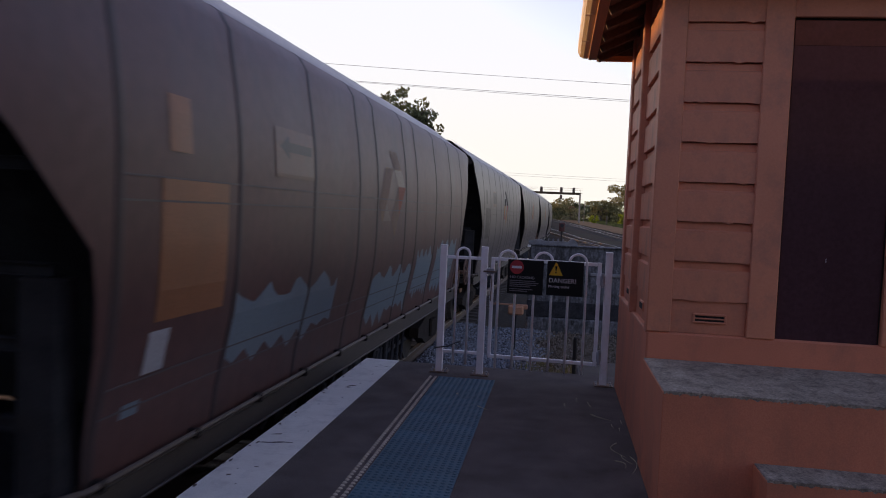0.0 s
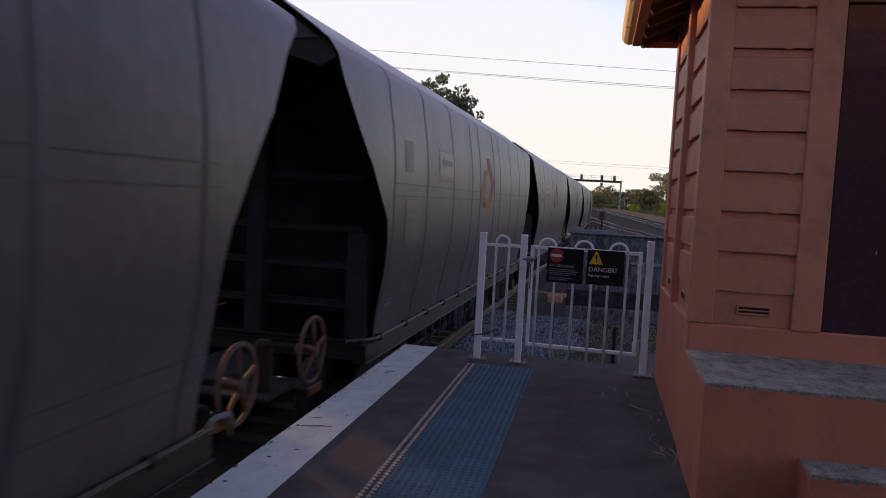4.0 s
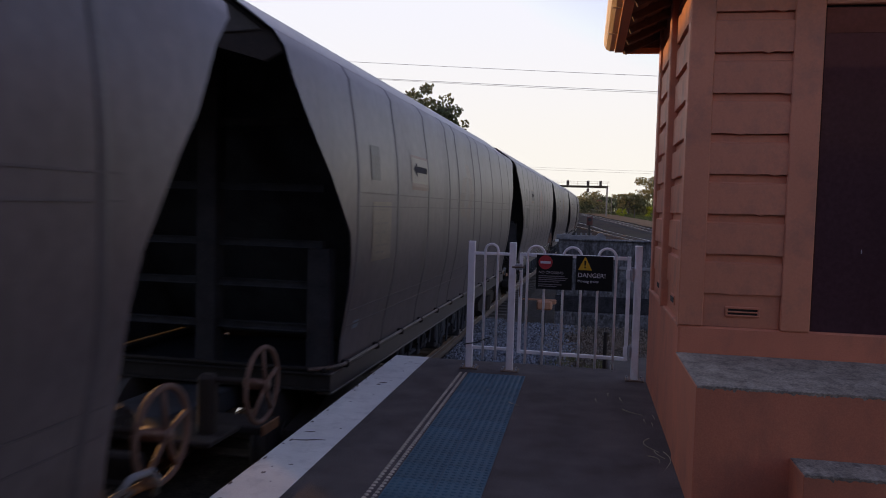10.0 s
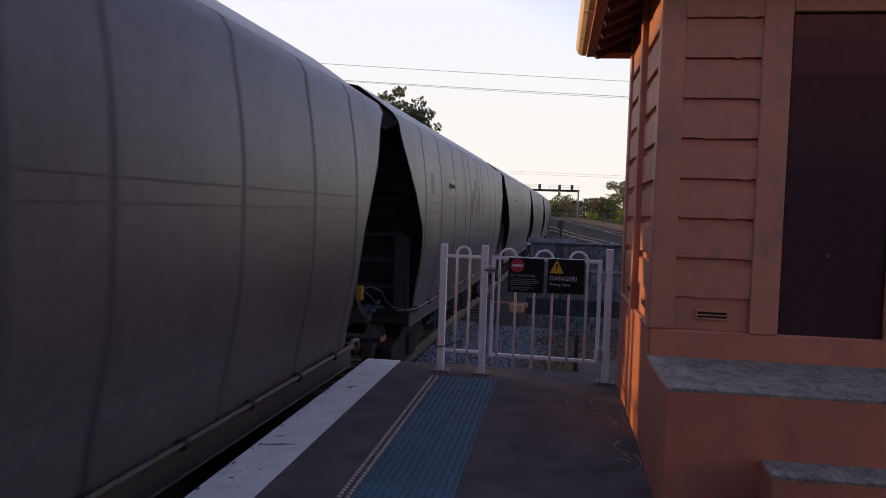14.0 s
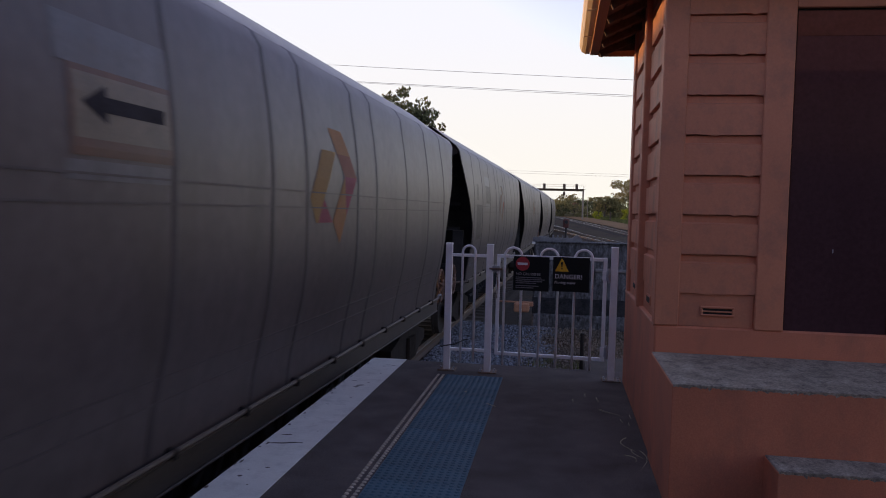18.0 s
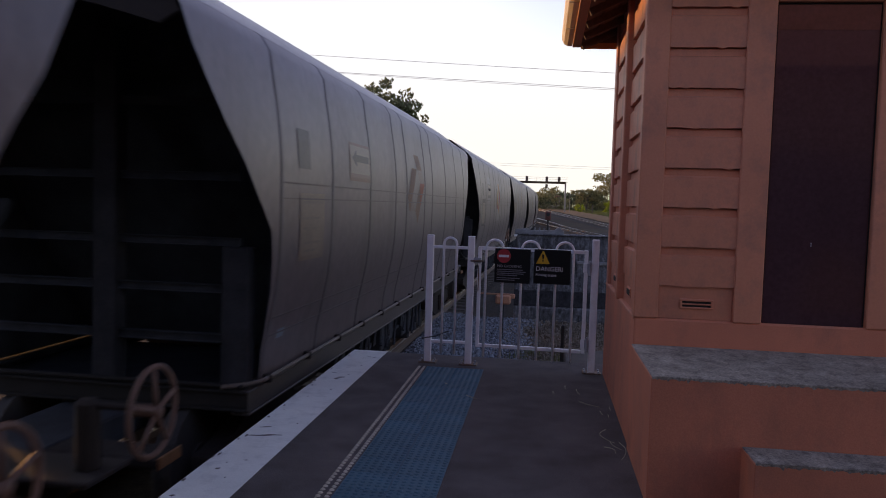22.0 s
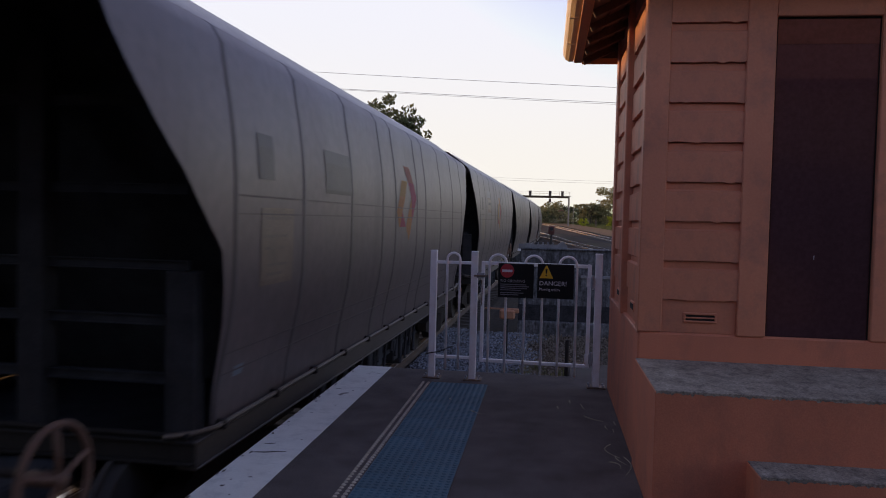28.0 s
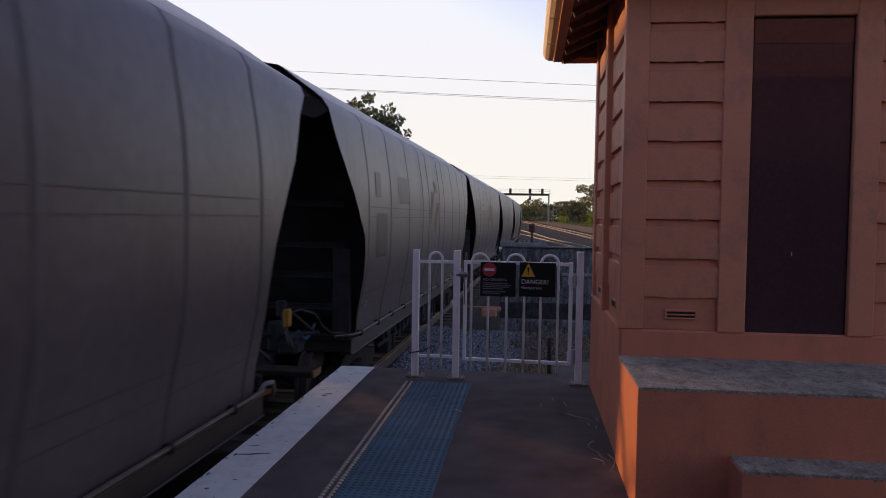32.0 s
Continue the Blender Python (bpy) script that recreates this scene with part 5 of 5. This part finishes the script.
def make_sign(name, x0, x1, z0, z1, y, label):
    s = thing(name, (x0, y, z0), label, "sign")
    s.rotation_euler = (0, 0, math.atan(-0.065))
    w, h = x1 - x0, z1 - z0
    part("plate", box((0, -0.003, 0), (w, 0.003, h), 0.002), "sign_black", s, "matt black sign plate")
    for x in (0.03, w - 0.03):
        for z in (0.02, h - 0.02):
            part("rivet", rod((x, -0.006, z), (x, -0.001, z), 0.005, 8), "sign_black", s)
    return s, w, h


def make_signs():
    y = 7.708
    s, w, h = make_sign("no_crossing_sign", 0.240, 0.588, 0.843, 1.178, y - 0.012, "black sign with a red no-entry disc, wired to the gate")
    disc = part("disc", extrude_outline(ring_outline(0.068, 28, 0.088, 0.262), 0.002, "y", -0.0055), "sign_red", s, "red no-entry disc")
    part("disc_bar", box((0.038, -0.0072, 0.250), (0.138, -0.0052, 0.274)), "sign_white", disc)
    lettering("heading", "NO CROSSING", 0.036, "sign_grey", s, (0.024, -0.0045, 0.152), (90, 0, 0))
    for k, (a, b) in enumerate(((0.024, 0.275), (0.024, 0.305), (0.024, 0.285), (0.024, 0.225), (0.024, 0.25), (0.024, 0.20))):
        z = 0.126 - 0.0185 * k - (0.008 if k > 3 else 0)
        part("small_print", box((a, -0.0052, z), (b, -0.0032, z + 0.008)), "sign_print", s)
    s, w, h = make_sign("danger_sign", 0.622, 0.973, 0.850, 1.185, y - 0.036, "black sign with a yellow warning triangle, wired to the gate")
    tri = part("triangle", extrude_outline([(0.020, 0.195), (0.152, 0.195), (0.092, 0.318), (0.080, 0.318)], 0.002, "y", -0.0055), "sign_yellow", s, "yellow warning triangle")
    part("mark", extrude_outline([(0.080, 0.240), (0.092, 0.240), (0.096, 0.286), (0.076, 0.286)], 0.002, "y", -0.0072), "sign_black", tri)
    part("mark_dot", extrude_outline(ring_outline(0.008, 12, 0.086, 0.224), 0.002, "y", -0.0072), "sign_black", tri)
    lettering("heading", "DANGER!", 0.062, "sign_white", s, (0.018, -0.0045, 0.126), (90, 0, 0))
    lettering("subheading", "Moving trains", 0.037, "sign_white", s, (0.018, -0.0045, 0.076), (90, 0, 0))


fence = make_fence()
gate = make_gate()
make_signs()


def make_platform_litter():
    """Dry grass stems on the asphalt, most of them blown against the hut."""
    for x0, y0, x1, y1, bend in ((1.04, 6.93, 1.06, 6.76, 0.05), (1.05, 6.51, 1.20, 6.36, 0.16), (1.20, 6.23, 1.21, 6.13, 0.1), (1.25, 6.14, 1.25, 6.05, 0.0), (1.20, 5.72, 1.24, 5.40, 0.22), (1.215, 5.44, 1.27, 5.26, 0.15),
                                 (1.27, 5.42, 1.25, 5.05, -0.10), (0.95, 7.04, 0.95, 6.93, 0.1), (1.28, 6.39, 1.285, 6.27, 0.05), (0.84, 6.81, 0.845, 6.71, 0.1), (0.11, 6.49, 0.21, 6.38, 0.1), (-0.13, 6.88, -0.06, 6.81, 0.1), (1.16, 5.30, 1.22, 5.16, -0.2)):
        dx, dy = x1 - x0, y1 - y0
        pts = []
        for k in range(7):
            u = k / 6
            b = bend * math.sin(math.pi * u)
            pts.append((x0 + dx * u + dy * b, y0 + dy * u - dx * b, 0.0045 + 0.006 * math.sin(math.pi * u)))
        ob = part("grass_stem", tube(pts, [0.0028 - 0.0003 * k for k in range(7)], 5), "straw")
        tagged(ob, "dry straw-coloured grass stem lying on the asphalt", "litter", "dry stems")


make_platform_litter()

# ---------------------------------------------------------------- beyond the platform
def clumps(rng, centre, size, count, leaf, flat=0.7, hollow=0.55):
    """Leaf clumps scattered through an uneven crown: many small bent leaves, each an island of its own."""
    verts, faces = [], []
    cx, cy, cz = centre
    blobs = [(rng.gauss(0, 0.45), rng.gauss(0, 0.45), rng.gauss(0, 0.38), rng.uniform(0.28, 0.55)) for _ in range(9)]
    for _ in range(count):
        bx, by, bz, br = rng.choice(blobs)
        d = Vector((rng.gauss(0, 1), rng.gauss(0, 1), rng.gauss(0, 1))).normalized() * br * rng.uniform(hollow, 1.0)
        p = Vector((cx + (bx + d.x) * size[0], cy + (by + d.y) * size[1], cz + (bz + d.z * flat) * size[2]))
        q = Euler((rng.uniform(0, 6.3), rng.uniform(0, 6.3), rng.uniform(0, 6.3))).to_matrix()
        s = leaf * rng.uniform(0.6, 1.4)
        n = len(verts)
        for c in ((-0.5, 0, 0), (0, -0.32, 0.10), (0.5, 0, 0), (0, 0.32, 0.10)):
            verts.append(tuple(p + q @ Vector(c) * s))
        faces += [(n, n + 1, n + 2), (n, n + 2, n + 3)]
    return verts, faces


def crown_part(name, verts, faces, mat, parent):
    me = bpy.data.meshes.new(name)
    me.from_pydata(verts, [], faces)
    me.materials.append(M[mat])
    ob = new(name, me)
    ob.parent = parent
    return ob


def make_tree(seed, at, height, spread, mat, leaf=0.3, count=2600, trunk=0.25, label="dark green tree with an open uneven crown", crown_low=0.35, category="tree"):
    rng = random.Random(seed)
    t = thing("tree", at, label, category, "trees beyond the tracks")
    pts = [(rng.uniform(-0.1, 0.1) * k, rng.uniform(-0.1, 0.1) * k, height * 0.62 * k / 5 - 0.2) for k in range(6)]
    bm = tube(pts, [trunk * (1 - 0.13 * k) for k in range(6)], 8)
    tips = []
    for k in range(9):
        base = Vector(pts[2 + k % 4])
        a = rng.uniform(0, 6.3)
        tip = base + Vector((math.cos(a) * spread * rng.uniform(0.4, 0.85), math.sin(a) * spread * rng.uniform(0.4, 0.85), height * rng.uniform(0.12, 0.36)))
        mid = (base + tip) / 2 + Vector((0, 0, -0.06 * height))
        add_tube(bm, [base, mid, tip], [trunk * 0.45, trunk * 0.3, trunk * 0.12], 6)
        tips.append(tip)
    tips.append(Vector((pts[-1][0], pts[-1][1], height * 0.85)))
    part("trunk", bm, "bark", t)
    verts, faces = [], []
    for tip in tips:
        v, f = clumps(rng, tip, (spread * 0.42, spread * 0.42, height * 0.13), count // len(tips), leaf)
        faces += [tuple(i + len(verts) for i in face) for face in f]
        verts += v
    tagged(crown_part("crown", verts, faces, mat, t), kind="stuff")
    return t


def make_shrub(seed, at, size, mat, leaf, count, label, category="bush"):
    rng = random.Random(seed)
    t = thing("shrub", at, label, category, "bushes by the tracks")
    for k in range(6):
        a = rng.uniform(0, 6.3)
        bm = tube([(0, 0, -0.1), (0.2 * size[0] * math.cos(a), 0.2 * size[1] * math.sin(a), 0.4 * size[2]), (0.5 * size[0] * math.cos(a), 0.5 * size[1] * math.sin(a), 0.8 * size[2])], [0.05, 0.035, 0.015], 5)
        part("stem", bm, "bark", t)
    v, f = clumps(rng, (0, 0, size[2] * 0.5), size, count, leaf, hollow=0.3)
    v = [(x, y, max(z, 0.02)) for x, y, z in v]
    tagged(crown_part("foliage", v, f, mat, t), kind="stuff")
    return t


def make_far():
    g = RAIL - 0.22
    up_to = lambda x, y: (x, y, g + rise(x, y))
    # the tall tree behind the train
    make_tree(1, (-17.9, 82.0, g), 16.6, 4.6, "leaf_dark", 0.37, 5200, 0.4, "tall dark gum tree with open clumped foliage")
    make_tree(2, (-14.5, 84.0, g), 13.0, 2.6, "leaf_dark", 0.37, 2600, 0.3, "dark gum tree with open clumped foliage")
    # the tree by the grass strip
    make_tree(3, up_to(23.0, 230.0), 13.2, 9.6, "leaf_olive", 0.42, 6000, 0.35, "spreading olive-green tree with an airy crown")
    make_shrub(62, up_to(21.5, 224.0), (6.0, 4.0, 7.0), "leaf_olive", 0.5, 2600, "broad olive-green thicket under the spreading tree", "thicket")
    make_tree(4, up_to(13.5, 243.0), 6.6, 5.0, "leaf_olive", 0.45, 2600, 0.25, "olive-green tree in the far tree line")
    make_tree(5, up_to(33.0, 240.0), 9.0, 5.0, "leaf_dark", 0.4, 2400, 0.25, "dark green tree in the far tree line")
    # the far tree line
    rng = random.Random(14)
    for k in range(22):
        x = -46 + 5.2 * k + rng.uniform(-2, 2)
        y = 275 + rng.uniform(-20, 30)
        make_tree(30 + k, up_to(x, y), rng.uniform(4.6, 7.6), rng.uniform(4.0, 6.0), rng.choice(("leaf_dark", "leaf_olive")), 0.6, 700, 0.3, "dark green tree in the far tree line")
    for k in range(46):
        x = -34 + 2.2 * k + rng.uniform(-1.5, 1.5)
        make_shrub(80 + k, up_to(x, 250 + rng.uniform(-10, 10)), (5.0, 3.0, rng.uniform(3.2, 5.0)), rng.choice(("leaf_dark", "leaf_olive", "leaf_dark")), 0.6, 520, "dense dark shrub in the far thicket", "shrub")
    make_shrub(60, up_to(9.6, 208.0), (1.35, 1.2, 1.45), "leaf_bright", 0.26, 900, "bright yellow-green bush on the grass strip")
    make_shrub(61, up_to(17.0, 208.0), (1.3, 1.2, 2.2), "leaf_bright", 0.26, 1100, "bright yellow-green bush on the grass strip")
    p = part("marker_post", add_box(bmesh.new(), (12.0, 192.0, g + 1.3), (12.28, 192.28, g + 3.6), 0.02), "bark")
    tagged(p, "short dark timber marker post in the grass", "post")
    # bare earth strip along the last track, low sunlight put into its orange
    verts, faces = [], []
    rng = random.Random(17)
    steps = 40
    for k in range(steps + 1):
        y = 105.0 + 160.0 * k / steps
        x0 = 16.6 + YARD_SLOPE * (y - 100.0)
        for off in (-2.2 + rng.uniform(-0.3, 0.3), 1.5, 5.0 + rng.uniform(-0.7, 0.7)):
            verts.append((x0 + off, y, g + 0.015 + rise(x0 + off, y)))
    for k in range(steps):
        for c in range(2):
            n = 3 * k + c
            faces.append((n, n + 1, n + 4, n + 3))
    me = bpy.data.meshes.new("sunlit_earth")
    me.from_pydata(verts, [], faces)
    me.materials.append(M["earth"])
    tagged(new("sunlit_earth", me), "strip of dry bare earth beside the yard track, its orange-tan holding the low sunlight", "ground", kind="structure")
    # grass strip: blades in tufts
    verts, faces = [], []
    rng = random.Random(9)
    for _ in range(22000):
        y = rng.uniform(120, 262)
        x = 16.6 + YARD_SLOPE * (y - 100.0) + rng.uniform(4.5, 34.0)
        a, hgt, w = rng.uniform(0, 6.3), rng.uniform(0.12, 0.4), 0.16
        gz = g - 0.05 + rise(x, y)
        n = len(verts)
        verts += [(x - w * math.cos(a), y - w * math.sin(a), gz), (x + w * math.cos(a), y + w * math.sin(a), gz), (x + rng.uniform(-0.1, 0.1), y + rng.uniform(-0.1, 0.1), gz + hgt)]
        faces.append((n, n + 1, n + 2))
    me = bpy.data.meshes.new("grass")
    me.from_pydata(verts, [], faces)
    me.materials.append(M["grass"])
    tagged(new("grass", me), "mown green grass strip between the tracks and the trees", "grass", kind="stuff")
    # far houses between the trees
    for x, y, w in ((3.0, 300.0, 11.0), (17.0, 305.0, 9.0)):
        h = thing("house", up_to(x, y), "distant low house with a tiled roof behind the trees", "house", "far houses")
        part("wall", box((-w / 2, 0, 0), (w / 2, 7, 3.0), 0.02), "house_wall", h)
        part("roof", extrude_outline([(-w / 2 - 0.5, 3.0), (w / 2 + 0.5, 3.0), (w / 2 - 2.5, 5.2), (-w / 2 + 2.5, 5.2)], 8.0, "y", -0.5), "house_roof", h)
        for k in range(3):
            part("window", box((-w / 2 + 1.4 + 3.0 * k, -0.04, 1.2), (-w / 2 + 2.7 + 3.0 * k, 0.02, 2.6), 0.02), "dark_gap", h)


make_far()


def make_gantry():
    """The signal gantry, enlarged by K about the camera's eye to suit its distance."""
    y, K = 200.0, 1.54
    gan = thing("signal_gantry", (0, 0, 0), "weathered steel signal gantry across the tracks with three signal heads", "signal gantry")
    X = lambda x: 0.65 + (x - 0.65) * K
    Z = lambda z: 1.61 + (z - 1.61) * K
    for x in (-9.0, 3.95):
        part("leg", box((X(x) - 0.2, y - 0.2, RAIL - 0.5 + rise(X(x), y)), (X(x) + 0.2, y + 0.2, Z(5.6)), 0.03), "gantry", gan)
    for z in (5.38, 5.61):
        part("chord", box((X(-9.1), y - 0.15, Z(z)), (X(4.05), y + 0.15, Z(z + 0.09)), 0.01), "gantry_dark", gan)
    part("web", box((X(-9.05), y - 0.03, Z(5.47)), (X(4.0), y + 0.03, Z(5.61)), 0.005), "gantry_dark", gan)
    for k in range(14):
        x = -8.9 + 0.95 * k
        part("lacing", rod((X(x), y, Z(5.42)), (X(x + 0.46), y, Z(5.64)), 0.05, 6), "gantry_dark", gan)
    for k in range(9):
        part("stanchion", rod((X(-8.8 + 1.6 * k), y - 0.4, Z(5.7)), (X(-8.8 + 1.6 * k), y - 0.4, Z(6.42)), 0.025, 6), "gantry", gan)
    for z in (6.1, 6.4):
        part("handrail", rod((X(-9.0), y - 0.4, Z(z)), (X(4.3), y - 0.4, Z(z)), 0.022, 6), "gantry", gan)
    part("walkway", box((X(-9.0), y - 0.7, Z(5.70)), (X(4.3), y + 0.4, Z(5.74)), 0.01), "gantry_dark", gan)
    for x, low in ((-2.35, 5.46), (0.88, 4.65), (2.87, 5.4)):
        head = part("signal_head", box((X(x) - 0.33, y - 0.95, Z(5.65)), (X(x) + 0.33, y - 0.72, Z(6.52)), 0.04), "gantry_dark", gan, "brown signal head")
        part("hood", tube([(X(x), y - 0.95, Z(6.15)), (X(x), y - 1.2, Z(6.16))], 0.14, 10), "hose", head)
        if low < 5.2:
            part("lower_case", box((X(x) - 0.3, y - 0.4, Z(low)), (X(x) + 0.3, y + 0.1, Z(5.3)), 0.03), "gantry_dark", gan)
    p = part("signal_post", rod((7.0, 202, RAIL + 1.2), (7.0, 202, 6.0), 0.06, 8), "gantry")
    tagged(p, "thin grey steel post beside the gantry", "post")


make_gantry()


def make_bank():
    """The old loading bank past the platform, its wall facing the platform's end."""
    y0, top = 19.6, 0.90
    rng = random.Random(4)
    b = thing("retaining_wall", (0, 0, 0), "old dark stained concrete retaining wall past the platform end", "wall", kind="structure")
    part("wall", box((0.03, y0, RAIL - 0.4), (9.0, y0 + 0.45, top), 0.03), "old_concrete", b, "dark mottled concrete retaining wall")
    part("coping", box((0.0, y0 - 0.04, top - 0.02), (9.0, y0 + 0.5, top + 0.02), 0.015), "old_concrete", b)
    part("footing", box((0.03, y0 - 0.12, RAIL - 0.4), (9.0, y0, RAIL + 0.12), 0.04), "old_concrete", b)
    # band near the foot, darker than the wall above it
    part("foot_band", box((0.025, y0 - 0.03, RAIL + 0.12), (9.0, y0, RAIL + 0.52), 0.012), "dark_wall_foot", b, "dark band along the wall's foot")
    part("ledge", box((1.55, y0 - 0.05, 0.20), (9.0, y0, 0.28), 0.012), "frame_grey", b, "pale ledge set into the wall")
    # the pale steel frame on top, and the small signal by it
    f = thing("buffer_frame", (0, 0, 0), "pale grey steel frame fixed on the retaining wall", "steel frame")
    part("beam", extrude_outline([(0.12, top + 0.02), (1.20, top + 0.02), (1.20, top + 0.09), (1.10, top + 0.19), (1.04, top + 0.18), (0.96, top + 0.11), (0.36, top + 0.10), (0.30, top + 0.14), (0.14, top + 0.13)], 0.22, "y", y0 + 0.06), "frame_grey", f)
    for k in range(5):
        part("bolt", rod((0.36 + 0.12 * k, y0 + 0.12, top + 0.10), (0.36 + 0.12 * k, y0 + 0.12, top + 0.17), 0.018, 8), "frame_grey", f)
    part("plate", box((0.0, y0 + 0.02, top + 0.021), (0.3, y0 + 0.06, top + 0.12), 0.008), "frame_grey", f)
    s = thing("ground_signal", (0.80, y0 + 0.36, top), "small dark red ground signal on a black post", "railway signal")
    part("post", rod((0, 0, 0), (0, 0, 0.38), 0.025, 8), "hose", s)
    part("case", box((-0.075, -0.08, 0.36), (0.075, 0.08, 0.58), 0.02), "signal_red", s, "dark red signal case")
    part("hood", tube([(0, -0.08, 0.50), (0, -0.15, 0.505)], 0.045, 10), "hose", s)
    w = part("white_marker", box((-0.02, y0 - 0.09, top - 0.06), (0.06, y0 - 0.05, top - 0.0), 0.005), "sign_white")
    tagged(w, "small white marker fixed to the retaining wall", "marker")
    # terracotta point marker beside the rails
    m = thing("point_marker", (-0.10, 16.4, RAIL - 0.1), "terracotta-painted point lever box beside the rails", "point lever")
    part("lever", rod((-0.46, 0, 0.84), (0.25, 0, 0.84), 0.018, 8), "terracotta", m)
    part("box", box((-0.14, -0.14, 0.64), (0.18, 0.14, 0.83), 0.03), "terracotta", m)
    part("lug", box((0.14, -0.05, 0.76), (0.26, 0.05, 0.85), 0.015), "terracotta", m)
    part("stand", box((0.01, -0.02, -0.2), (0.04, 0.02, 0.64), 0.005), "shade_dark", m)
    # low timber kerb and post by the platform's corner
    k = part("low_slab", box((1.02, 8.26, RAIL - 0.3), (2.6, 10.5, -0.28), 0.02), "sleeper")
    tagged(k, "low grey concrete slab past the platform end", "slab", kind="structure")
    k = part("short_post", box((0.925, 8.30, RAIL - 0.3), (0.965, 8.34, 0.36), 0.01), "hose")
    tagged(k, "short black post behind the gate", "post")


make_bank()


def make_wires():
    """Overhead wires that cross behind the tall tree."""
    for (xa, za), (xb, zb), sag, r in (((-60, 13.2), (40, 7.9), 0.7, 0.012), ((-60, 12.3), (40, 7.22), 0.8, 0.013), ((-60, 12.66), (40, 7.24), 1.05, 0.009)):
        pts = [(xa + (xb - xa) * k / 24, 45.0, za + (zb - za) * k / 24 - sag * 4 * (k / 24) * (1 - k / 24)) for k in range(25)]
        ob = part("power_wire", tube(pts, r, 5), "wire")
        tagged(ob, "thin dark overhead power wire", "power line", "overhead wires", kind="structure")
    for x in (-60, 40):
        p = part("power_pole", rod((x, 45, RAIL - 0.3), (x, 45, 13.5), 0.16, 10, 0.11), "bark")
        tagged(p, "weathered timber pole that carries the overhead wires", "power pole", "power poles")
    for z in (4.1, 4.6):
        pts = [(-70 + 170 * k / 16, 180.0, z + 8.5 - 2.2 * k / 16 - 1.2 * 4 * (k / 16) * (1 - k / 16)) for k in range(17)]
        ob = part("power_wire", tube(pts, 0.02, 5), "wire")
        tagged(ob, "thin dark overhead power wire", "power line", "overhead wires", kind="structure")


make_wires()


def make_loose_stones():
    """Ballast stones round the track end and past the gate, near enough to be told apart."""
    rng = random.Random(31)
    kinds = []
    for k in range(5):
        bm = bmesh.new()
        bmesh.ops.create_icosphere(bm, subdivisions=1, radius=1.0)
        for v in bm.verts:
            v.co *= rng.uniform(0.7, 1.15)
            v.co.z *= 0.7
        kinds.append(([tuple(v.co) for v in bm.verts], [tuple(v.index for v in f.verts) for f in bm.faces]))
        bm.free()
    for name, mat, count, label in (("ballast_stones", "loose_stone", 20000, "loose grey crushed ballast stones beside the track"), ("brown_gravel", "brown_gravel", 13000, "brown dusty gravel past the platform end")):
        verts, faces = [], []
        for _ in range(count):
            y = 8.3 + 11.2 * rng.random() ** 1.3
            edge = 0.30 + 0.35 * noise.noise((0.0, y * 0.6, 2.0))
            x = rng.uniform(-1.75, edge + rng.uniform(-0.3, 0.4)) if mat == "loose_stone" else edge + rng.uniform(-0.5, 2.2)
            v, f = rng.choice(kinds)
            s = rng.uniform(0.015, 0.038) * (1.0 if mat == "loose_stone" else 0.7)
            q = Euler((rng.uniform(0, 6.3), rng.uniform(0, 6.3), rng.uniform(0, 6.3))).to_matrix()
            fall = 0.0 if x > -0.9 else -0.9 - x
            p = Vector((x, y, RAIL - 0.22 + min(0.06, 0.12 * fall) + rng.uniform(-0.015, 0.025)))
            n = len(verts)
            verts += [tuple(p + q @ Vector(c) * s) for c in v]
            faces += [tuple(i + n for i in face) for face in f]
        me = bpy.data.meshes.new(name)
        me.from_pydata(verts, [], faces)
        me.materials.append(M[mat])
        tagged(new(name, me), label, "ballast", kind="stuff")
    # weeds against the platform's end
    verts, faces = [], []
    tufts = [(rng.uniform(0.2, 1.7), rng.uniform(8.8, 15.0)) for _ in range(34)]
    for k in range(2400):
        if k < 700:
            x, y = rng.gauss(0.75, 0.22), 8.26 + abs(rng.gauss(0, 0.12))
            hgt = rng.uniform(0.6, 1.0) if rng.random() < 0.4 else rng.uniform(0.2, 0.6)
        else:
            x, y = (c + rng.gauss(0, 0.13) for c in tufts[k % 34])
            hgt = rng.uniform(0.08, 0.2)
        a, w = rng.uniform(0, 6.3), 0.006
        n = len(verts)
        lean = rng.gauss(0, 0.06)
        verts += [(x - w * math.cos(a), y - w * math.sin(a), RAIL - 0.25), (x + w * math.cos(a), y + w * math.sin(a), RAIL - 0.25), (x + lean, y + rng.gauss(0, 0.05), RAIL - 0.2 + hgt)]
        faces.append((n, n + 1, n + 2))
    me = bpy.data.meshes.new("weeds")
    me.from_pydata(verts, [], faces)
    me.materials.append(M["grass"])
    tagged(new("weeds", me), "green weeds growing against the platform end", "weeds", kind="stuff")


make_loose_stones()


def make_station():
    """Plain unseen station building behind the camera; closes the platform and blocks skylight."""
    b = thing("station_building", (0, 0, 0), "plain brick station building, unseen, assumed farther along the platform", "building", kind="structure")
    part("wall", box((1.4, -30.0, -0.1), (8.5, -2.8, 3.9), 0.02), "dark_brick", b)
    part("roof", extrude_outline([(-0.6, 3.9), (10.0, 3.9), (4.7, 6.6)], 28.8, "y", -31.0), "roof", b)
    # roof over the platform, added out of view to darken the nearest wagons
    part("shade_awning", box((-0.7, -30.0, 3.55), (1.4, -3.0, 3.7), 0.02), "rafter", b)


make_station()
make_tactiles(platform)
motions()
